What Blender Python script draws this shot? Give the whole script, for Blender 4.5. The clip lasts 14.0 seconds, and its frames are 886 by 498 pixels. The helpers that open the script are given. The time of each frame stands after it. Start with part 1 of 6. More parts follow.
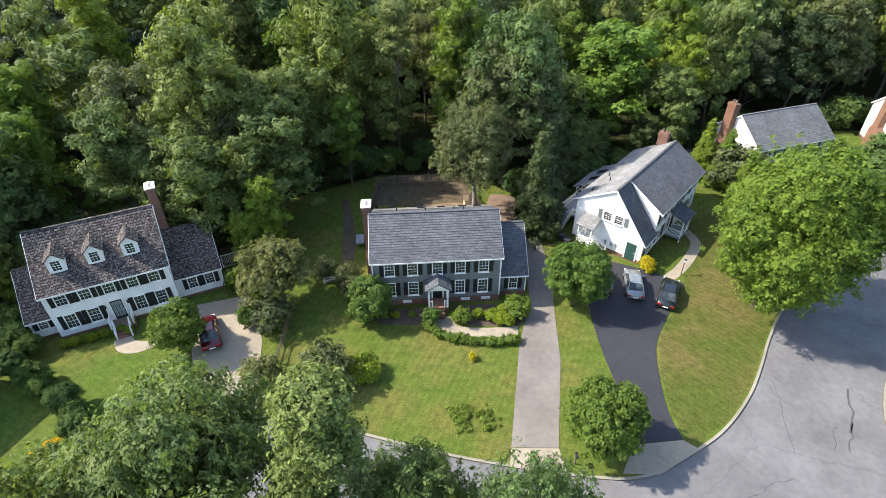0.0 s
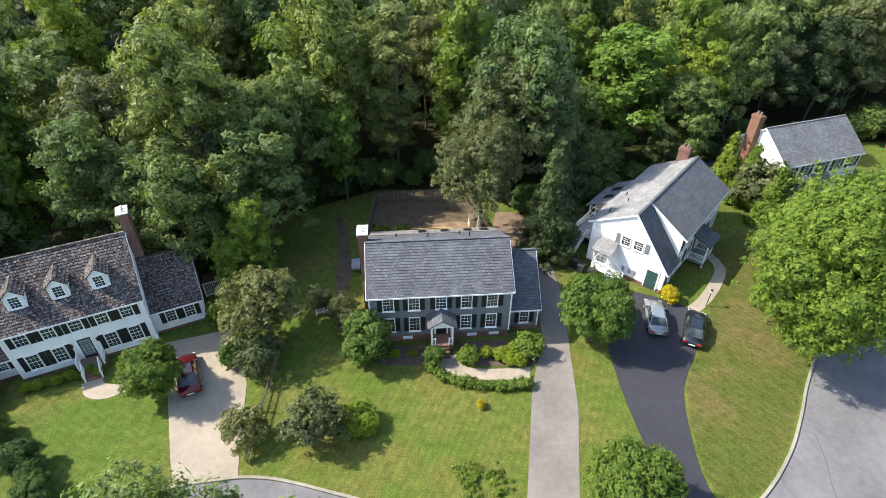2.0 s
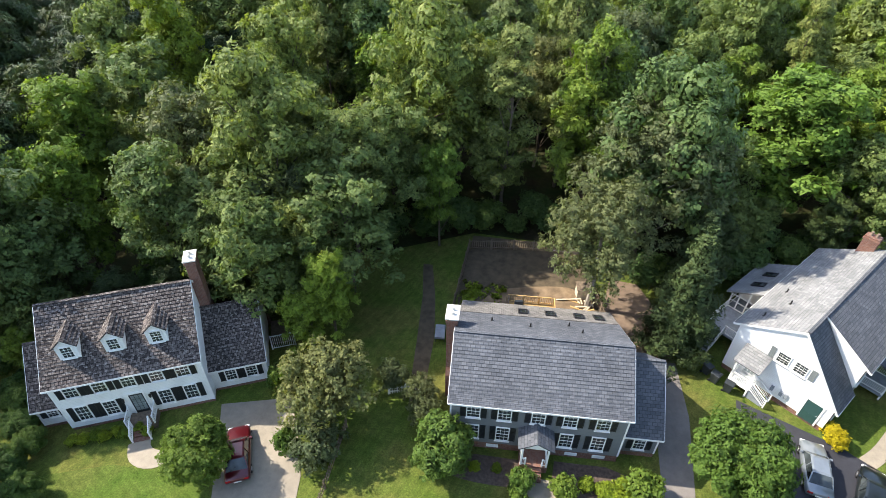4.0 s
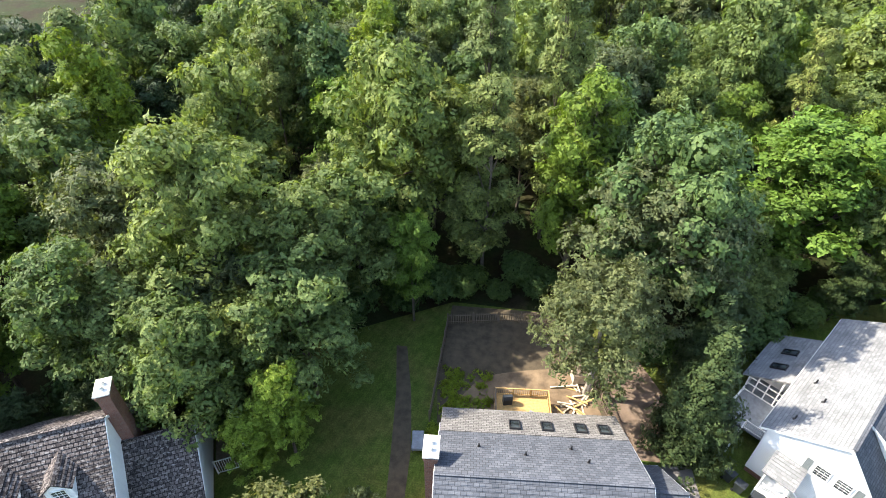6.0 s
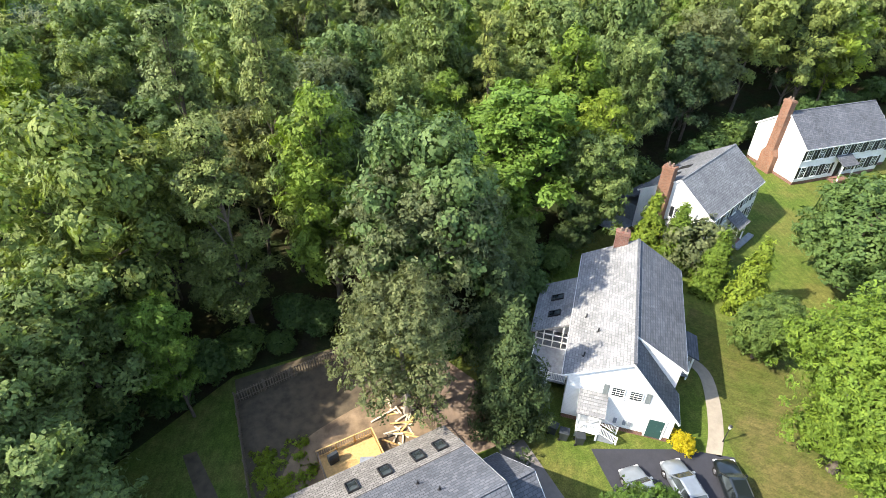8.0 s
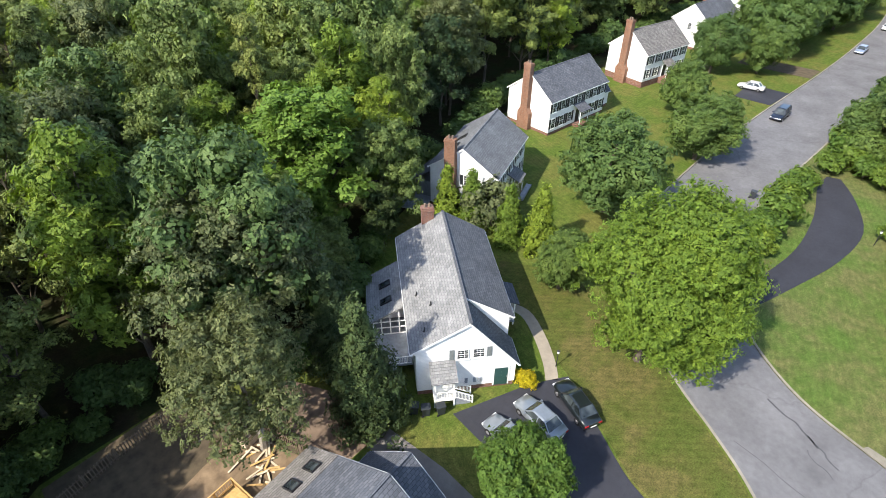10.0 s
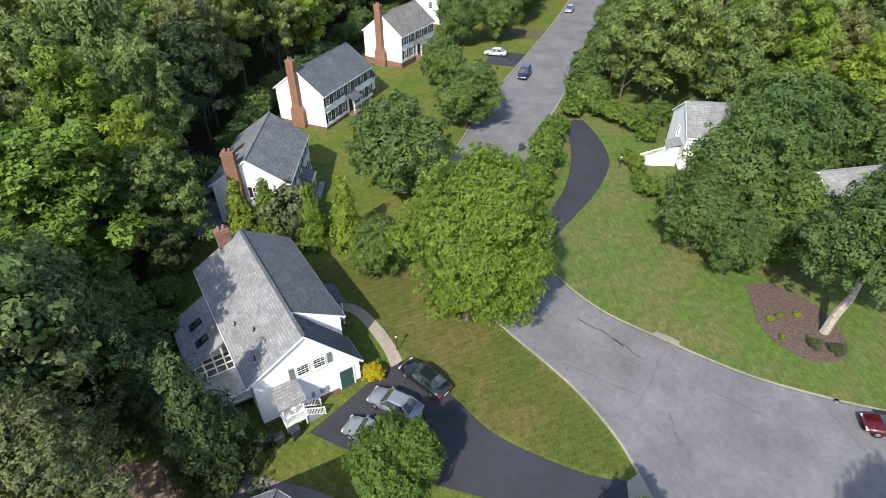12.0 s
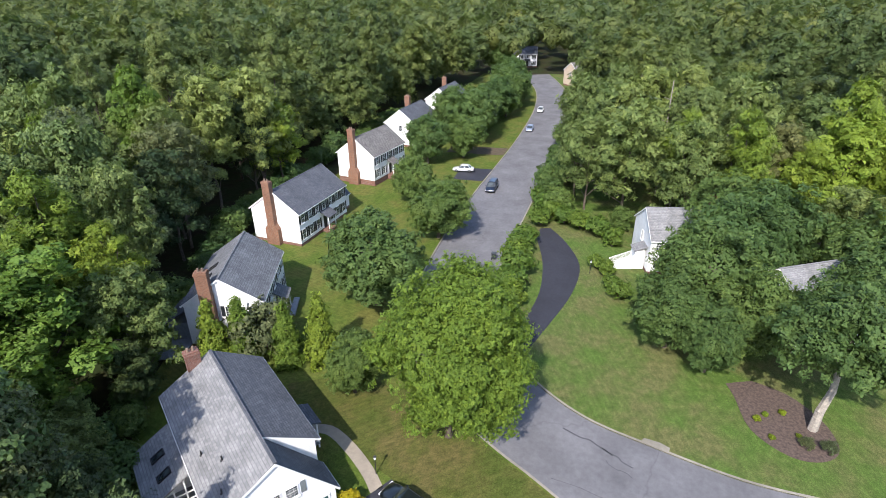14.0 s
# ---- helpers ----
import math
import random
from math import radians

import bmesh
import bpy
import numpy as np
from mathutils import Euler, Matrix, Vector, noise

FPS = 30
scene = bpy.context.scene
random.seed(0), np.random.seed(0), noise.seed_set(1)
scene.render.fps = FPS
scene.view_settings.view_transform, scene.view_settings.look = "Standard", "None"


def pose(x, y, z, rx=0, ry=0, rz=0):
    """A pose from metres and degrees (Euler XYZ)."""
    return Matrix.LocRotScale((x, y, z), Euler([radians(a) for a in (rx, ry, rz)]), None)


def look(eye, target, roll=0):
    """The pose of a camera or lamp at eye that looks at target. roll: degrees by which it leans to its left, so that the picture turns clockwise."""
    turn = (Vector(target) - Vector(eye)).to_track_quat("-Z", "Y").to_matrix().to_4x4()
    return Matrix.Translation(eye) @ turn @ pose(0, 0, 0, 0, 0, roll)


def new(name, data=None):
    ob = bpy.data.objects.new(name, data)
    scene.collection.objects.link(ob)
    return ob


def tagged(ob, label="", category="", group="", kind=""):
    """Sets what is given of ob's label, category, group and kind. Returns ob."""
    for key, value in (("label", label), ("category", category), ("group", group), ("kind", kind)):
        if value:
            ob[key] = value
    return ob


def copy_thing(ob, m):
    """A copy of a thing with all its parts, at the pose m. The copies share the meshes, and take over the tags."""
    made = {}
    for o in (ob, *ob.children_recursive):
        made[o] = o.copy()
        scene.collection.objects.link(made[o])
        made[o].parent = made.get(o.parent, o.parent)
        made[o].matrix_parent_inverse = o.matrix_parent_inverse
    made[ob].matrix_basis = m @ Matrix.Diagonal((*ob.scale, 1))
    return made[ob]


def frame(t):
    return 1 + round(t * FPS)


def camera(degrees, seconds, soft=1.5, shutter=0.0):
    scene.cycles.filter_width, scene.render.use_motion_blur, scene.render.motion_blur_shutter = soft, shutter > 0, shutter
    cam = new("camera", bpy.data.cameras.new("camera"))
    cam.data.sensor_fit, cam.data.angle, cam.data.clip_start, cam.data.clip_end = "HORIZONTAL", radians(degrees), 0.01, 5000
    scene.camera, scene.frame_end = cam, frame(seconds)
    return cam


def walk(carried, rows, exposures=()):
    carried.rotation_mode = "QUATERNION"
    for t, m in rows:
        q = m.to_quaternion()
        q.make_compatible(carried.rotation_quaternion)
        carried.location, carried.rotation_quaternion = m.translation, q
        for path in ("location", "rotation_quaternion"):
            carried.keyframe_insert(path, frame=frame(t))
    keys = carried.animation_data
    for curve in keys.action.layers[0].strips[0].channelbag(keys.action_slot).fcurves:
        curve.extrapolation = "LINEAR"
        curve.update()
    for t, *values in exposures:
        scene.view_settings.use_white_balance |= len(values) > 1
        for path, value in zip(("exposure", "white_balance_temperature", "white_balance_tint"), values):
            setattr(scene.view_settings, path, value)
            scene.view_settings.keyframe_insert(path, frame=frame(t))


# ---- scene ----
cam = camera(78.46, 14.0, soft=0.75)
# seconds, x, y, z, heading, pitch, lean
PATH = [
    (0.0, 0.000, 0.000, 36.761, 1.167, -36.638, 0.195),
    (0.5, -0.158, 1.004, 36.775, 1.034, -36.975, 0.066),
    (1.0, -0.142, 2.181, 36.630, 1.144, -37.044, 0.122),
    (1.5, -0.221, 3.775, 36.358, 1.201, -36.936, 0.189),
    (2.0, -0.758, 5.855, 36.296, 0.788, -37.047, -0.180),
    (2.5, -1.022, 8.362, 36.635, 11.176, -37.670, -0.044),
    (3.0, -1.847, 10.967, 36.913, 21.644, -38.132, -0.190),
    (3.5, -2.580, 13.868, 36.996, 17.072, -38.280, -0.280),
    (4.0, -3.505, 17.163, 37.189, 11.609, -38.548, -0.444),
    (4.2, -3.786, 18.488, 37.288, 10.938, -38.541, -0.429),
    (6.3, -5.235, 28.129, 38.350, 7.545, -38.378, 0.050),
    (6.5, -5.345, 28.704, 38.328, 5.154, -38.153, -0.003),
    (7.0, -5.029, 29.782, 37.917, -1.656, -37.243, 0.342),
    (7.5, -5.161, 30.357, 37.455, -8.620, -36.700, 0.370),
    (8.0, -5.024, 30.798, 37.399, -22.442, -37.125, 0.083),
    (8.2, -5.036, 30.960, 37.200, -28.078, -37.105, 0.100),
    (10.3, -5.800, 31.250, 37.200, -51.185, -37.383, -0.250),
    (10.5, -5.801, 31.283, 37.165, -54.265, -37.380, -0.291),
    (11.0, -5.577, 31.454, 36.978, -61.957, -37.544, -0.321),
    (11.5, -5.557, 31.511, 36.971, -69.118, -37.729, -0.322),
    (12.0, -5.511, 31.576, 36.925, -72.620, -37.923, -0.242),
    (12.5, -5.514, 31.610, 36.908, -74.124, -38.004, -0.100),
    (13.0, -5.457, 31.619, 36.881, -75.117, -36.029, 0.078),
    (13.5, -5.450, 31.636, 36.930, -75.520, -31.368, 0.333),
    (14.0, -5.498, 31.653, 36.968, -75.706, -26.355, 0.474),
]
walk(cam, [(t, pose(x, y, z, 90 + pitch, 0, yaw) @ pose(0, 0, 0, 0, 0, -lean)) for t, x, y, z, yaw, pitch, lean in PATH],
     exposures=((0.0, 1.72, 6900, 10), (4.2, 1.8, 6900, 10), (6.5, 2.2, 6900, 10), (8.2, 2.0, 6900, 10), (10.3, 1.45, 6700, 10), (12.5, 1.27, 6600, 12), (14.0, 1.29, 6350, 15)))

# ---- light ----
world = bpy.data.worlds.new("sky")
scene.world = world
world.use_nodes = True
wn = world.node_tree.nodes
sky = wn.new("ShaderNodeTexSky")
sky.sky_type = 'NISHITA'
sky.sun_disc = False
sky.sun_elevation = radians(44)
sky.sun_rotation = radians(-84)
world.node_tree.links.new(sky.outputs[0], wn["Background"].inputs[0])
wn["Background"].inputs[1].default_value = 0.15
sun = new("sun", bpy.data.lights.new("sun", 'SUN'))
sun.data.energy, sun.data.angle, sun.data.color = 3.1, radians(0.6), (1.0, 0.95, 0.86)
sun.matrix_basis = look((-55, 5, 53), (0, 0, 0))

# ---- materials ----


class Nodes:
    """A small builder for node materials."""

    def __init__(self, name, rough=0.8, metal=0.0, spec=0.3):
        self.m = bpy.data.materials.new(name)
        self.m.use_nodes = True
        self.t = self.m.node_tree
        self.p = self.t.nodes["Principled BSDF"]
        self.p.inputs["Roughness"].default_value = rough
        self.p.inputs["Metallic"].default_value = metal
        self.p.inputs["Specular IOR Level"].default_value = spec

    def n(self, kind, **kw):
        node = self.t.nodes.new(kind)
        for key, value in kw.items():
            node.inputs[key.replace("_", " ")].default_value = value
        return node

    def link(self, a, b):
        self.t.links.new(a, b)

    def coords(self, which="Object"):
        return self.t.nodes.new("ShaderNodeTexCoord").outputs[which]

    def noise(self, scale, detail=4, which="Object", stretch=None, rough=0.55):
        src = self.coords(which)
        if stretch:
            mp = self.n("ShaderNodeMapping", Scale=stretch)
            self.link(src, mp.inputs[0])
            src = mp.outputs[0]
        node = self.n("ShaderNodeTexNoise", Scale=scale, Detail=detail, Roughness=rough)
        self.link(src, node.inputs["Vector"])
        return node.outputs["Fac"]

    def ramp(self, fac, stops):
        node = self.t.nodes.new("ShaderNodeValToRGB")
        el = node.color_ramp.elements
        while len(el) < len(stops):
            el.new(0.5)
        for e, (pos, col) in zip(el, stops):
            e.position, e.color = pos, (*col, 1)
        self.link(fac, node.inputs[0])
        return node.outputs[0]

    def mix(self, a, b, fac, blend='MIX'):
        node = self.t.nodes.new("ShaderNodeMix")
        node.data_type, node.blend_type = 'RGBA', blend
        for s, v in ((node.inputs[0], fac), (node.inputs[6], a), (node.inputs[7], b)):
            if isinstance(v, (int, float)):
                s.default_value = v
            elif isinstance(v, tuple):
                s.default_value = (*v, 1)
            else:
                self.link(v, s)
        return node.outputs[2]

    def bump(self, fac, strength=0.4, dist=0.02):
        node = self.n("ShaderNodeBump", Strength=strength, Distance=dist)
        self.link(fac, node.inputs["Height"])
        self.link(node.outputs[0], self.p.inputs["Normal"])

    def base(self, col):
        if isinstance(col, tuple):
            self.p.inputs["Base Color"].default_value = (*col, 1)
        else:
            self.link(col, self.p.inputs["Base Color"])
        return self


def dim(c, f):
    return tuple(min(1, x * f) for x in c)


def plain(name, col, rough=0.6, metal=0.0, spec=0.35, scale=3.0, vary=0.18):
    k = Nodes(name, rough, metal, spec)
    a = k.ramp(k.noise(scale), [(0.3, dim(col, 1 - vary)), (0.7, dim(col, 1 + vary))])
    b = k.ramp(k.noise(scale * 9, 2), [(0.3, (0.88,) * 3), (0.7, (1.0,) * 3)])
    k.base(k.mix(a, b, 1.0, 'MULTIPLY'))
    return k.m


def bricklike(name, cols, mortar, w, h, gap, rough=0.9, offset=0.5, strength=0.6, stain=0.25, streak=None):
    """Courses of bricks or shingles on metre UVs, with stains."""
    k = Nodes(name, rough)
    uv = k.coords("UV")
    br = k.n("ShaderNodeTexBrick", Scale=1.0, Mortar_Size=gap, Mortar_Smooth=0.3, Bias=0.0, Brick_Width=w, Row_Height=h)
    br.offset = offset
    br.inputs["Color1"].default_value, br.inputs["Color2"].default_value = (*cols[0], 1), (*cols[1], 1)
    br.inputs["Mortar"].default_value = (*mortar, 1)
    k.link(uv, br.inputs["Vector"])
    big = k.ramp(k.noise(0.5, 5), [(0.3, (1 - stain,) * 3), (0.7, (1 + stain * 0.3,) * 3)])
    fine = k.ramp(k.noise(14, 3), [(0.25, (0.78,) * 3), (0.75, (1.12,) * 3)])
    c = k.mix(k.mix(br.outputs[0], big, 1.0, 'MULTIPLY'), fine, 1.0, 'MULTIPLY')
    if streak:
        s = k.noise(1.0, 5, "UV", (3.5, 5.0, 1), 0.7)
        c = k.mix(c, streak, k.ramp(s, [(0.52, (0, 0, 0)), (0.66, (0.75, 0.75, 0.75))]))
    k.base(c)
    k.bump(br.outputs["Fac"], -strength, 0.02)
    return k.m


def siding(name, col, lap=0.16, vary=0.06):
    """Clapboards: shallow laps along the wall's height."""
    k = Nodes(name, 0.55, 0, 0.3)
    uv = k.coords("UV")
    sep = k.t.nodes.new("ShaderNodeSeparateXYZ")
    k.link(uv, sep.inputs[0])
    d = k.t.nodes.new("ShaderNodeMath")
    d.operation, d.inputs[1].default_value = 'DIVIDE', lap
    k.link(sep.outputs[1], d.inputs[0])
    f = k.t.nodes.new("ShaderNodeMath")
    f.operation = 'FRACT'
    k.link(d.outputs[0], f.inputs[0])
    stain = k.ramp(k.noise(0.9, 5, stretch=(1, 1, 0.4)), [(0.3, dim(col, 1 - vary * 2)), (0.65, col)])
    line = k.ramp(f.outputs[0], [(0.0, (0.72,) * 3), (0.12, (1.0,) * 3)])
    k.base(k.mix(stain, line, 1.0, 'MULTIPLY'))
    k.bump(f.outputs[0], -0.5, 0.02)
    return k.m


def grass(name, c_dry, c_mid, c_green, stripes=0.0, turn=0.0):
    k = Nodes(name, 0.95, 0, 0.1)
    big = k.noise(0.16, 6, rough=0.65)
    c = k.ramp(big, [(0.40, c_dry), (0.5, c_mid), (0.60, c_green)])
    mid = k.ramp(k.noise(1.3, 6, rough=0.7), [(0.32, (0.62, 0.68, 0.58)), (0.68, (1.25, 1.18, 1.15))])
    c = k.mix(c, mid, 1.0, 'MULTIPLY')
    if stripes:
        mp = k.n("ShaderNodeMapping", Rotation=(0, 0, radians(turn)))
        k.link(k.coords(), mp.inputs[0])
        wv = k.n("ShaderNodeTexWave", Scale=0.55, Distortion=1.6, Detail=2.0)
        k.link(mp.outputs[0], wv.inputs["Vector"])
        c = k.mix(c, k.ramp(wv.outputs["Fac"], [(0.3, (0.93,) * 3), (0.7, (1.05,) * 3)]), stripes, 'MULTIPLY')
    fine = k.noise(7.5, 6, rough=0.8)
    k.base(k.mix(c, k.ramp(fine, [(0.3, (0.42,) * 3), (0.7, (1.5,) * 3)]), 1.0, 'MULTIPLY'))
    k.bump(fine, 0.7, 0.06)
    return k.m


def leafy(name, col, tip, trans=0.35, vary=0.42, cell=5.5, cover=0.5, joined=False):
    """Leaves: every clump and every tree differs a little; light comes through."""
    k = Nodes(name, 0.55, 0, 0.25)
    isl = k.t.nodes.new("ShaderNodeNewGeometry").outputs["Random Per Island"]
    if joined:
        at = k.t.nodes.new("ShaderNodeAttribute")
        at.attribute_name = "tree_tint"
        obr = at.outputs["Fac"]
    else:
        obr = k.t.nodes.new("ShaderNodeObjectInfo").outputs["Random"]
    c = k.ramp(isl, [(0.0, dim(col, 1 - vary * 0.5)), (0.55, dim(col, 1.12)), (1.0, tuple(0.45 * u + 0.55 * v for u, v in zip(col, tip)))])
    tint = k.ramp(obr, [(0.0, (0.72, 0.82, 0.84)), (0.3, (0.92, 0.94, 0.9)), (0.7, (1.08, 1.05, 0.95)), (1.0, (1.32, 1.2, 0.95))])
    c = k.mix(c, tint, 1.0, 'MULTIPLY')
    grain = k.noise(8.0, 3, rough=0.7)
    c = k.mix(c, k.ramp(grain, [(0.34, (0.70, 0.72, 0.74)), (0.5, (1.0, 1.0, 1.0)), (0.66, (1.3, 1.28, 1.2))]), 1.0, 'MULTIPLY')
    k.base(c)
    k.bump(grain, 0.6, 0.2)
    tr = k.t.nodes.new("ShaderNodeBsdfTranslucent")
    k.link(k.mix(c, (1.05, 1.1, 0.5), 1.0, 'MULTIPLY'), tr.inputs[0])
    ms = k.t.nodes.new("ShaderNodeMixShader")
    ms.inputs[0].default_value = trans
    out = k.t.nodes["Material Output"]
    k.link(k.p.outputs[0], ms.inputs[1])
    k.link(tr.outputs[0], ms.inputs[2])
    # each clump is cut into single leaves
    vo = k.n("ShaderNodeTexVoronoi", Scale=cell)
    k.link(k.coords(), vo.inputs["Vector"])
    cut = k.t.nodes.new("ShaderNodeMath")
    cut.operation, cut.inputs[1].default_value = 'LESS_THAN', cover
    k.link(vo.outputs["Distance"], cut.inputs[0])
    holes = k.t.nodes.new("ShaderNodeMixShader")
    k.link(cut.outputs[0], holes.inputs[0])
    k.link(k.t.nodes.new("ShaderNodeBsdfTransparent").outputs[0], holes.inputs[1])
    k.link(ms.outputs[0], holes.inputs[2])
    k.link(holes.outputs[0], out.inputs[0])
    return k.m


def asphalt(name, col, crack=True, rough=0.9, patch=0.2):
    k = Nodes(name, rough, 0, 0.2)
    a = k.ramp(k.noise(0.22, 6, rough=0.6), [(0.32, dim(col, 1 - patch)), (0.68, dim(col, 1 + patch))])
    b = k.ramp(k.noise(2.2, 5), [(0.3, (0.88,) * 3), (0.7, (1.06,) * 3)])
    fine = k.noise(40, 3)
    c = k.mix(k.mix(a, b, 1.0, 'MULTIPLY'), k.ramp(fine, [(0.3, (0.86,) * 3), (0.7, (1.08,) * 3)]), 1.0, 'MULTIPLY')
    if crack:
        v = k.n("ShaderNodeTexVoronoi", Scale=0.16)
        v.feature = 'DISTANCE_TO_EDGE'
        w = k.n("ShaderNodeTexNoise", Scale=0.7, Detail=5.0)
        k.link(k.coords(), w.inputs["Vector"])
        k.link(k.mix(k.coords(), w.outputs["Color"], 0.55), v.inputs["Vector"])
        line = k.ramp(v.outputs["Distance"], [(0.0, (0.8,) * 3), (0.006, (1.0,) * 3)])
        c = k.mix(c, line, 0.8, 'MULTIPLY')
    k.base(c)
    k.bump(fine, 0.3, 0.01)
    return k.m


M = {}
M["floor"] = grass("forest_floor", (0.030, 0.024, 0.014), (0.032, 0.034, 0.014), (0.024, 0.036, 0.012))
M["lawn"] = grass("lawn_grass", (0.114, 0.118, 0.032), (0.092, 0.118, 0.026), (0.074, 0.112, 0.020), 0.8, 20)
M["lawn_dry"] = grass("dry_lawn_grass", (0.105, 0.094, 0.034), (0.082, 0.090, 0.024), (0.066, 0.086, 0.019), 0.8, 140)
M["lawn_green"] = grass("fresh_lawn_grass", (0.112, 0.118, 0.046), (0.088, 0.118, 0.034), (0.074, 0.124, 0.027), 0.7, 70)
M["lawn_lush"] = grass("lush_lawn_grass", (0.092, 0.116, 0.028), (0.080, 0.118, 0.024), (0.068, 0.116, 0.020), 0.6, 120)
# tree shade is put into the colour: a darker copy of the lawn
M["lawn_painted_shade"] = grass("grass_painted_shade", (0.051, 0.064, 0.019), (0.043, 0.072, 0.015), (0.034, 0.068, 0.012), 0.3, 65)
M["road"] = asphalt("old_asphalt", (0.137, 0.135, 0.141))
M["drive_new"] = asphalt("sealed_asphalt", (0.034, 0.035, 0.043), False, 0.7, 0.15)
M["drive_old"] = asphalt("worn_asphalt", (0.178, 0.160, 0.147), True, 0.9, 0.18)
M["concrete"] = asphalt("concrete", (0.275, 0.238, 0.188), False, 0.85, 0.16)
M["kerb"] = asphalt("kerb_concrete", (0.235, 0.215, 0.175), False, 0.9, 0.3)
M["mulch"] = plain("bark_mulch", (0.085, 0.061, 0.049), 0.95, scale=4, vary=0.4)
M["dirt"] = plain("bare_earth", (0.084, 0.064, 0.040), 0.95, scale=1.2, vary=0.35)
M["shingle_grey"] = bricklike("grey_shingles", ((0.078, 0.085, 0.100), (0.128, 0.135, 0.152)), (0.050, 0.054, 0.062), 0.36, 0.25, 0.02)
# darker tone with shade put in, for roof slopes turned from the sun
M["shingle_blue_shade"] = bricklike("slate_shingles_shade_side", ((0.085, 0.091, 0.102), (0.130, 0.136, 0.150)), (0.055, 0.058, 0.064), 0.36, 0.25, 0.02)
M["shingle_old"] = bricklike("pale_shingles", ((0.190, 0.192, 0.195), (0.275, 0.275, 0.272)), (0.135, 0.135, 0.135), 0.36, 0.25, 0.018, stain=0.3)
M["shingle_mid"] = bricklike("mid_grey_shingles", ((0.118, 0.124, 0.132), (0.180, 0.186, 0.194)), (0.075, 0.078, 0.084), 0.36, 0.25, 0.02)
M["shingle_brown"] = bricklike("brown_grey_shingles", ((0.150, 0.140, 0.130), (0.225, 0.212, 0.198)), (0.065, 0.06, 0.055), 0.36, 0.25, 0.02)
M["shake"] = bricklike("weathered_shakes", ((0.036, 0.029, 0.029), (0.150, 0.125, 0.116)), (0.016, 0.013, 0.013), 0.26, 0.27, 0.03, stain=0.45, streak=(0.33, 0.30, 0.28))
M["brick"] = bricklike("red_brick", ((0.14, 0.056, 0.042), (0.22, 0.096, 0.066)), (0.23, 0.18, 0.15), 0.22, 0.075, 0.01)
M["brick_tan"] = bricklike("orange_brick", ((0.17, 0.078, 0.048), (0.27, 0.130, 0.080)), (0.22, 0.16, 0.12), 0.22, 0.075, 0.01)
M["white"] = siding("white_siding", (0.80, 0.80, 0.79))
M["grey"] = siding("grey_siding", (0.152, 0.164, 0.172))
M["tan"] = siding("tan_siding", (0.50, 0.40, 0.30))
M["trim"] = plain("white_paint", (0.80, 0.80, 0.78), 0.45, vary=0.06)
M["black"] = plain("black_shutter", (0.014, 0.017, 0.020), 0.45, vary=0.2)
M["shutter_grey"] = plain("grey_shutter", (0.16, 0.18, 0.18), 0.5, vary=0.1)
M["door_green"] = plain("dark_green_paint", (0.03, 0.075, 0.07), 0.4, vary=0.1)
M["cap"] = plain("chimney_cap", (0.62, 0.60, 0.55), 0.7)
M["dark"] = plain("dark_metal", (0.03, 0.03, 0.032), 0.5, 0.3)
M["wood_new"] = plain("fresh_timber", (0.52, 0.33, 0.13), 0.7, scale=5, vary=0.2)
M["wood_old"] = plain("weathered_timber", (0.16, 0.12, 0.085), 0.85, scale=5, vary=0.3)
M["deck_grey"] = plain("grey_deck_paint", (0.22, 0.24, 0.27), 0.7, vary=0.2)
M["bark"] = plain("tree_bark", (0.10, 0.080, 0.062), 0.95, scale=4, vary=0.45)
M["bark_pale"] = plain("pale_bark", (0.28, 0.25, 0.21), 0.95, scale=4, vary=0.3)
M["plastic"] = plain("dark_plastic", (0.03, 0.035, 0.04), 0.5)
M["rubber"] = plain("tyre_rubber", (0.012, 0.012, 0.013), 0.8)
M["alloy"] = plain("alloy_wheel", (0.5, 0.5, 0.52), 0.35, 0.9)
M["lamp_glass"] = plain("headlight_glass", (0.7, 0.72, 0.75), 0.15)
M["tail_red"] = plain("tail_light_red", (0.35, 0.01, 0.012), 0.25)
M["cloth_blue"] = plain("blue_cloth", (0.05, 0.25, 0.4), 0.8)
M["debris"] = plain("scrap_timber", (0.55, 0.46, 0.33), 0.85, scale=2, vary=0.3)
M["sand"] = plain("sandy_soil", (0.185, 0.130, 0.080), 0.95, scale=0.9, vary=0.4)
M["reddirt"] = plain("red_clay", (0.165, 0.118, 0.085), 0.95, scale=0.8, vary=0.3)
M["leaf_oak"] = leafy("oak_leaves", (0.131, 0.176, 0.055), (0.296, 0.354, 0.114), cell=4.2, cover=0.54)
M["leaf_forest"] = leafy("forest_leaves", (0.111, 0.160, 0.050), (0.256, 0.318, 0.105), cell=4.0, cover=0.54)
M["leaf_bright"] = leafy("sunny_maple_leaves", (0.120, 0.183, 0.025), (0.233, 0.303, 0.041), cell=5.5, cover=0.56)
M["leaf_dark"] = leafy("dark_evergreen_leaves", (0.036, 0.062, 0.022), (0.082, 0.110, 0.036), 0.15)
M["leaf_pine"] = leafy("pine_needles", (0.113, 0.148, 0.042), (0.243, 0.271, 0.082), 0.15, cell=6.0)
M["leaf_olive"] = leafy("olive_leaves", (0.101, 0.123, 0.054), (0.224, 0.248, 0.115), cell=4.6, cover=0.52)
M["leaf_round"] = leafy("pear_leaves", (0.093, 0.153, 0.024), (0.182, 0.248, 0.043), cell=7.0, cover=0.58)
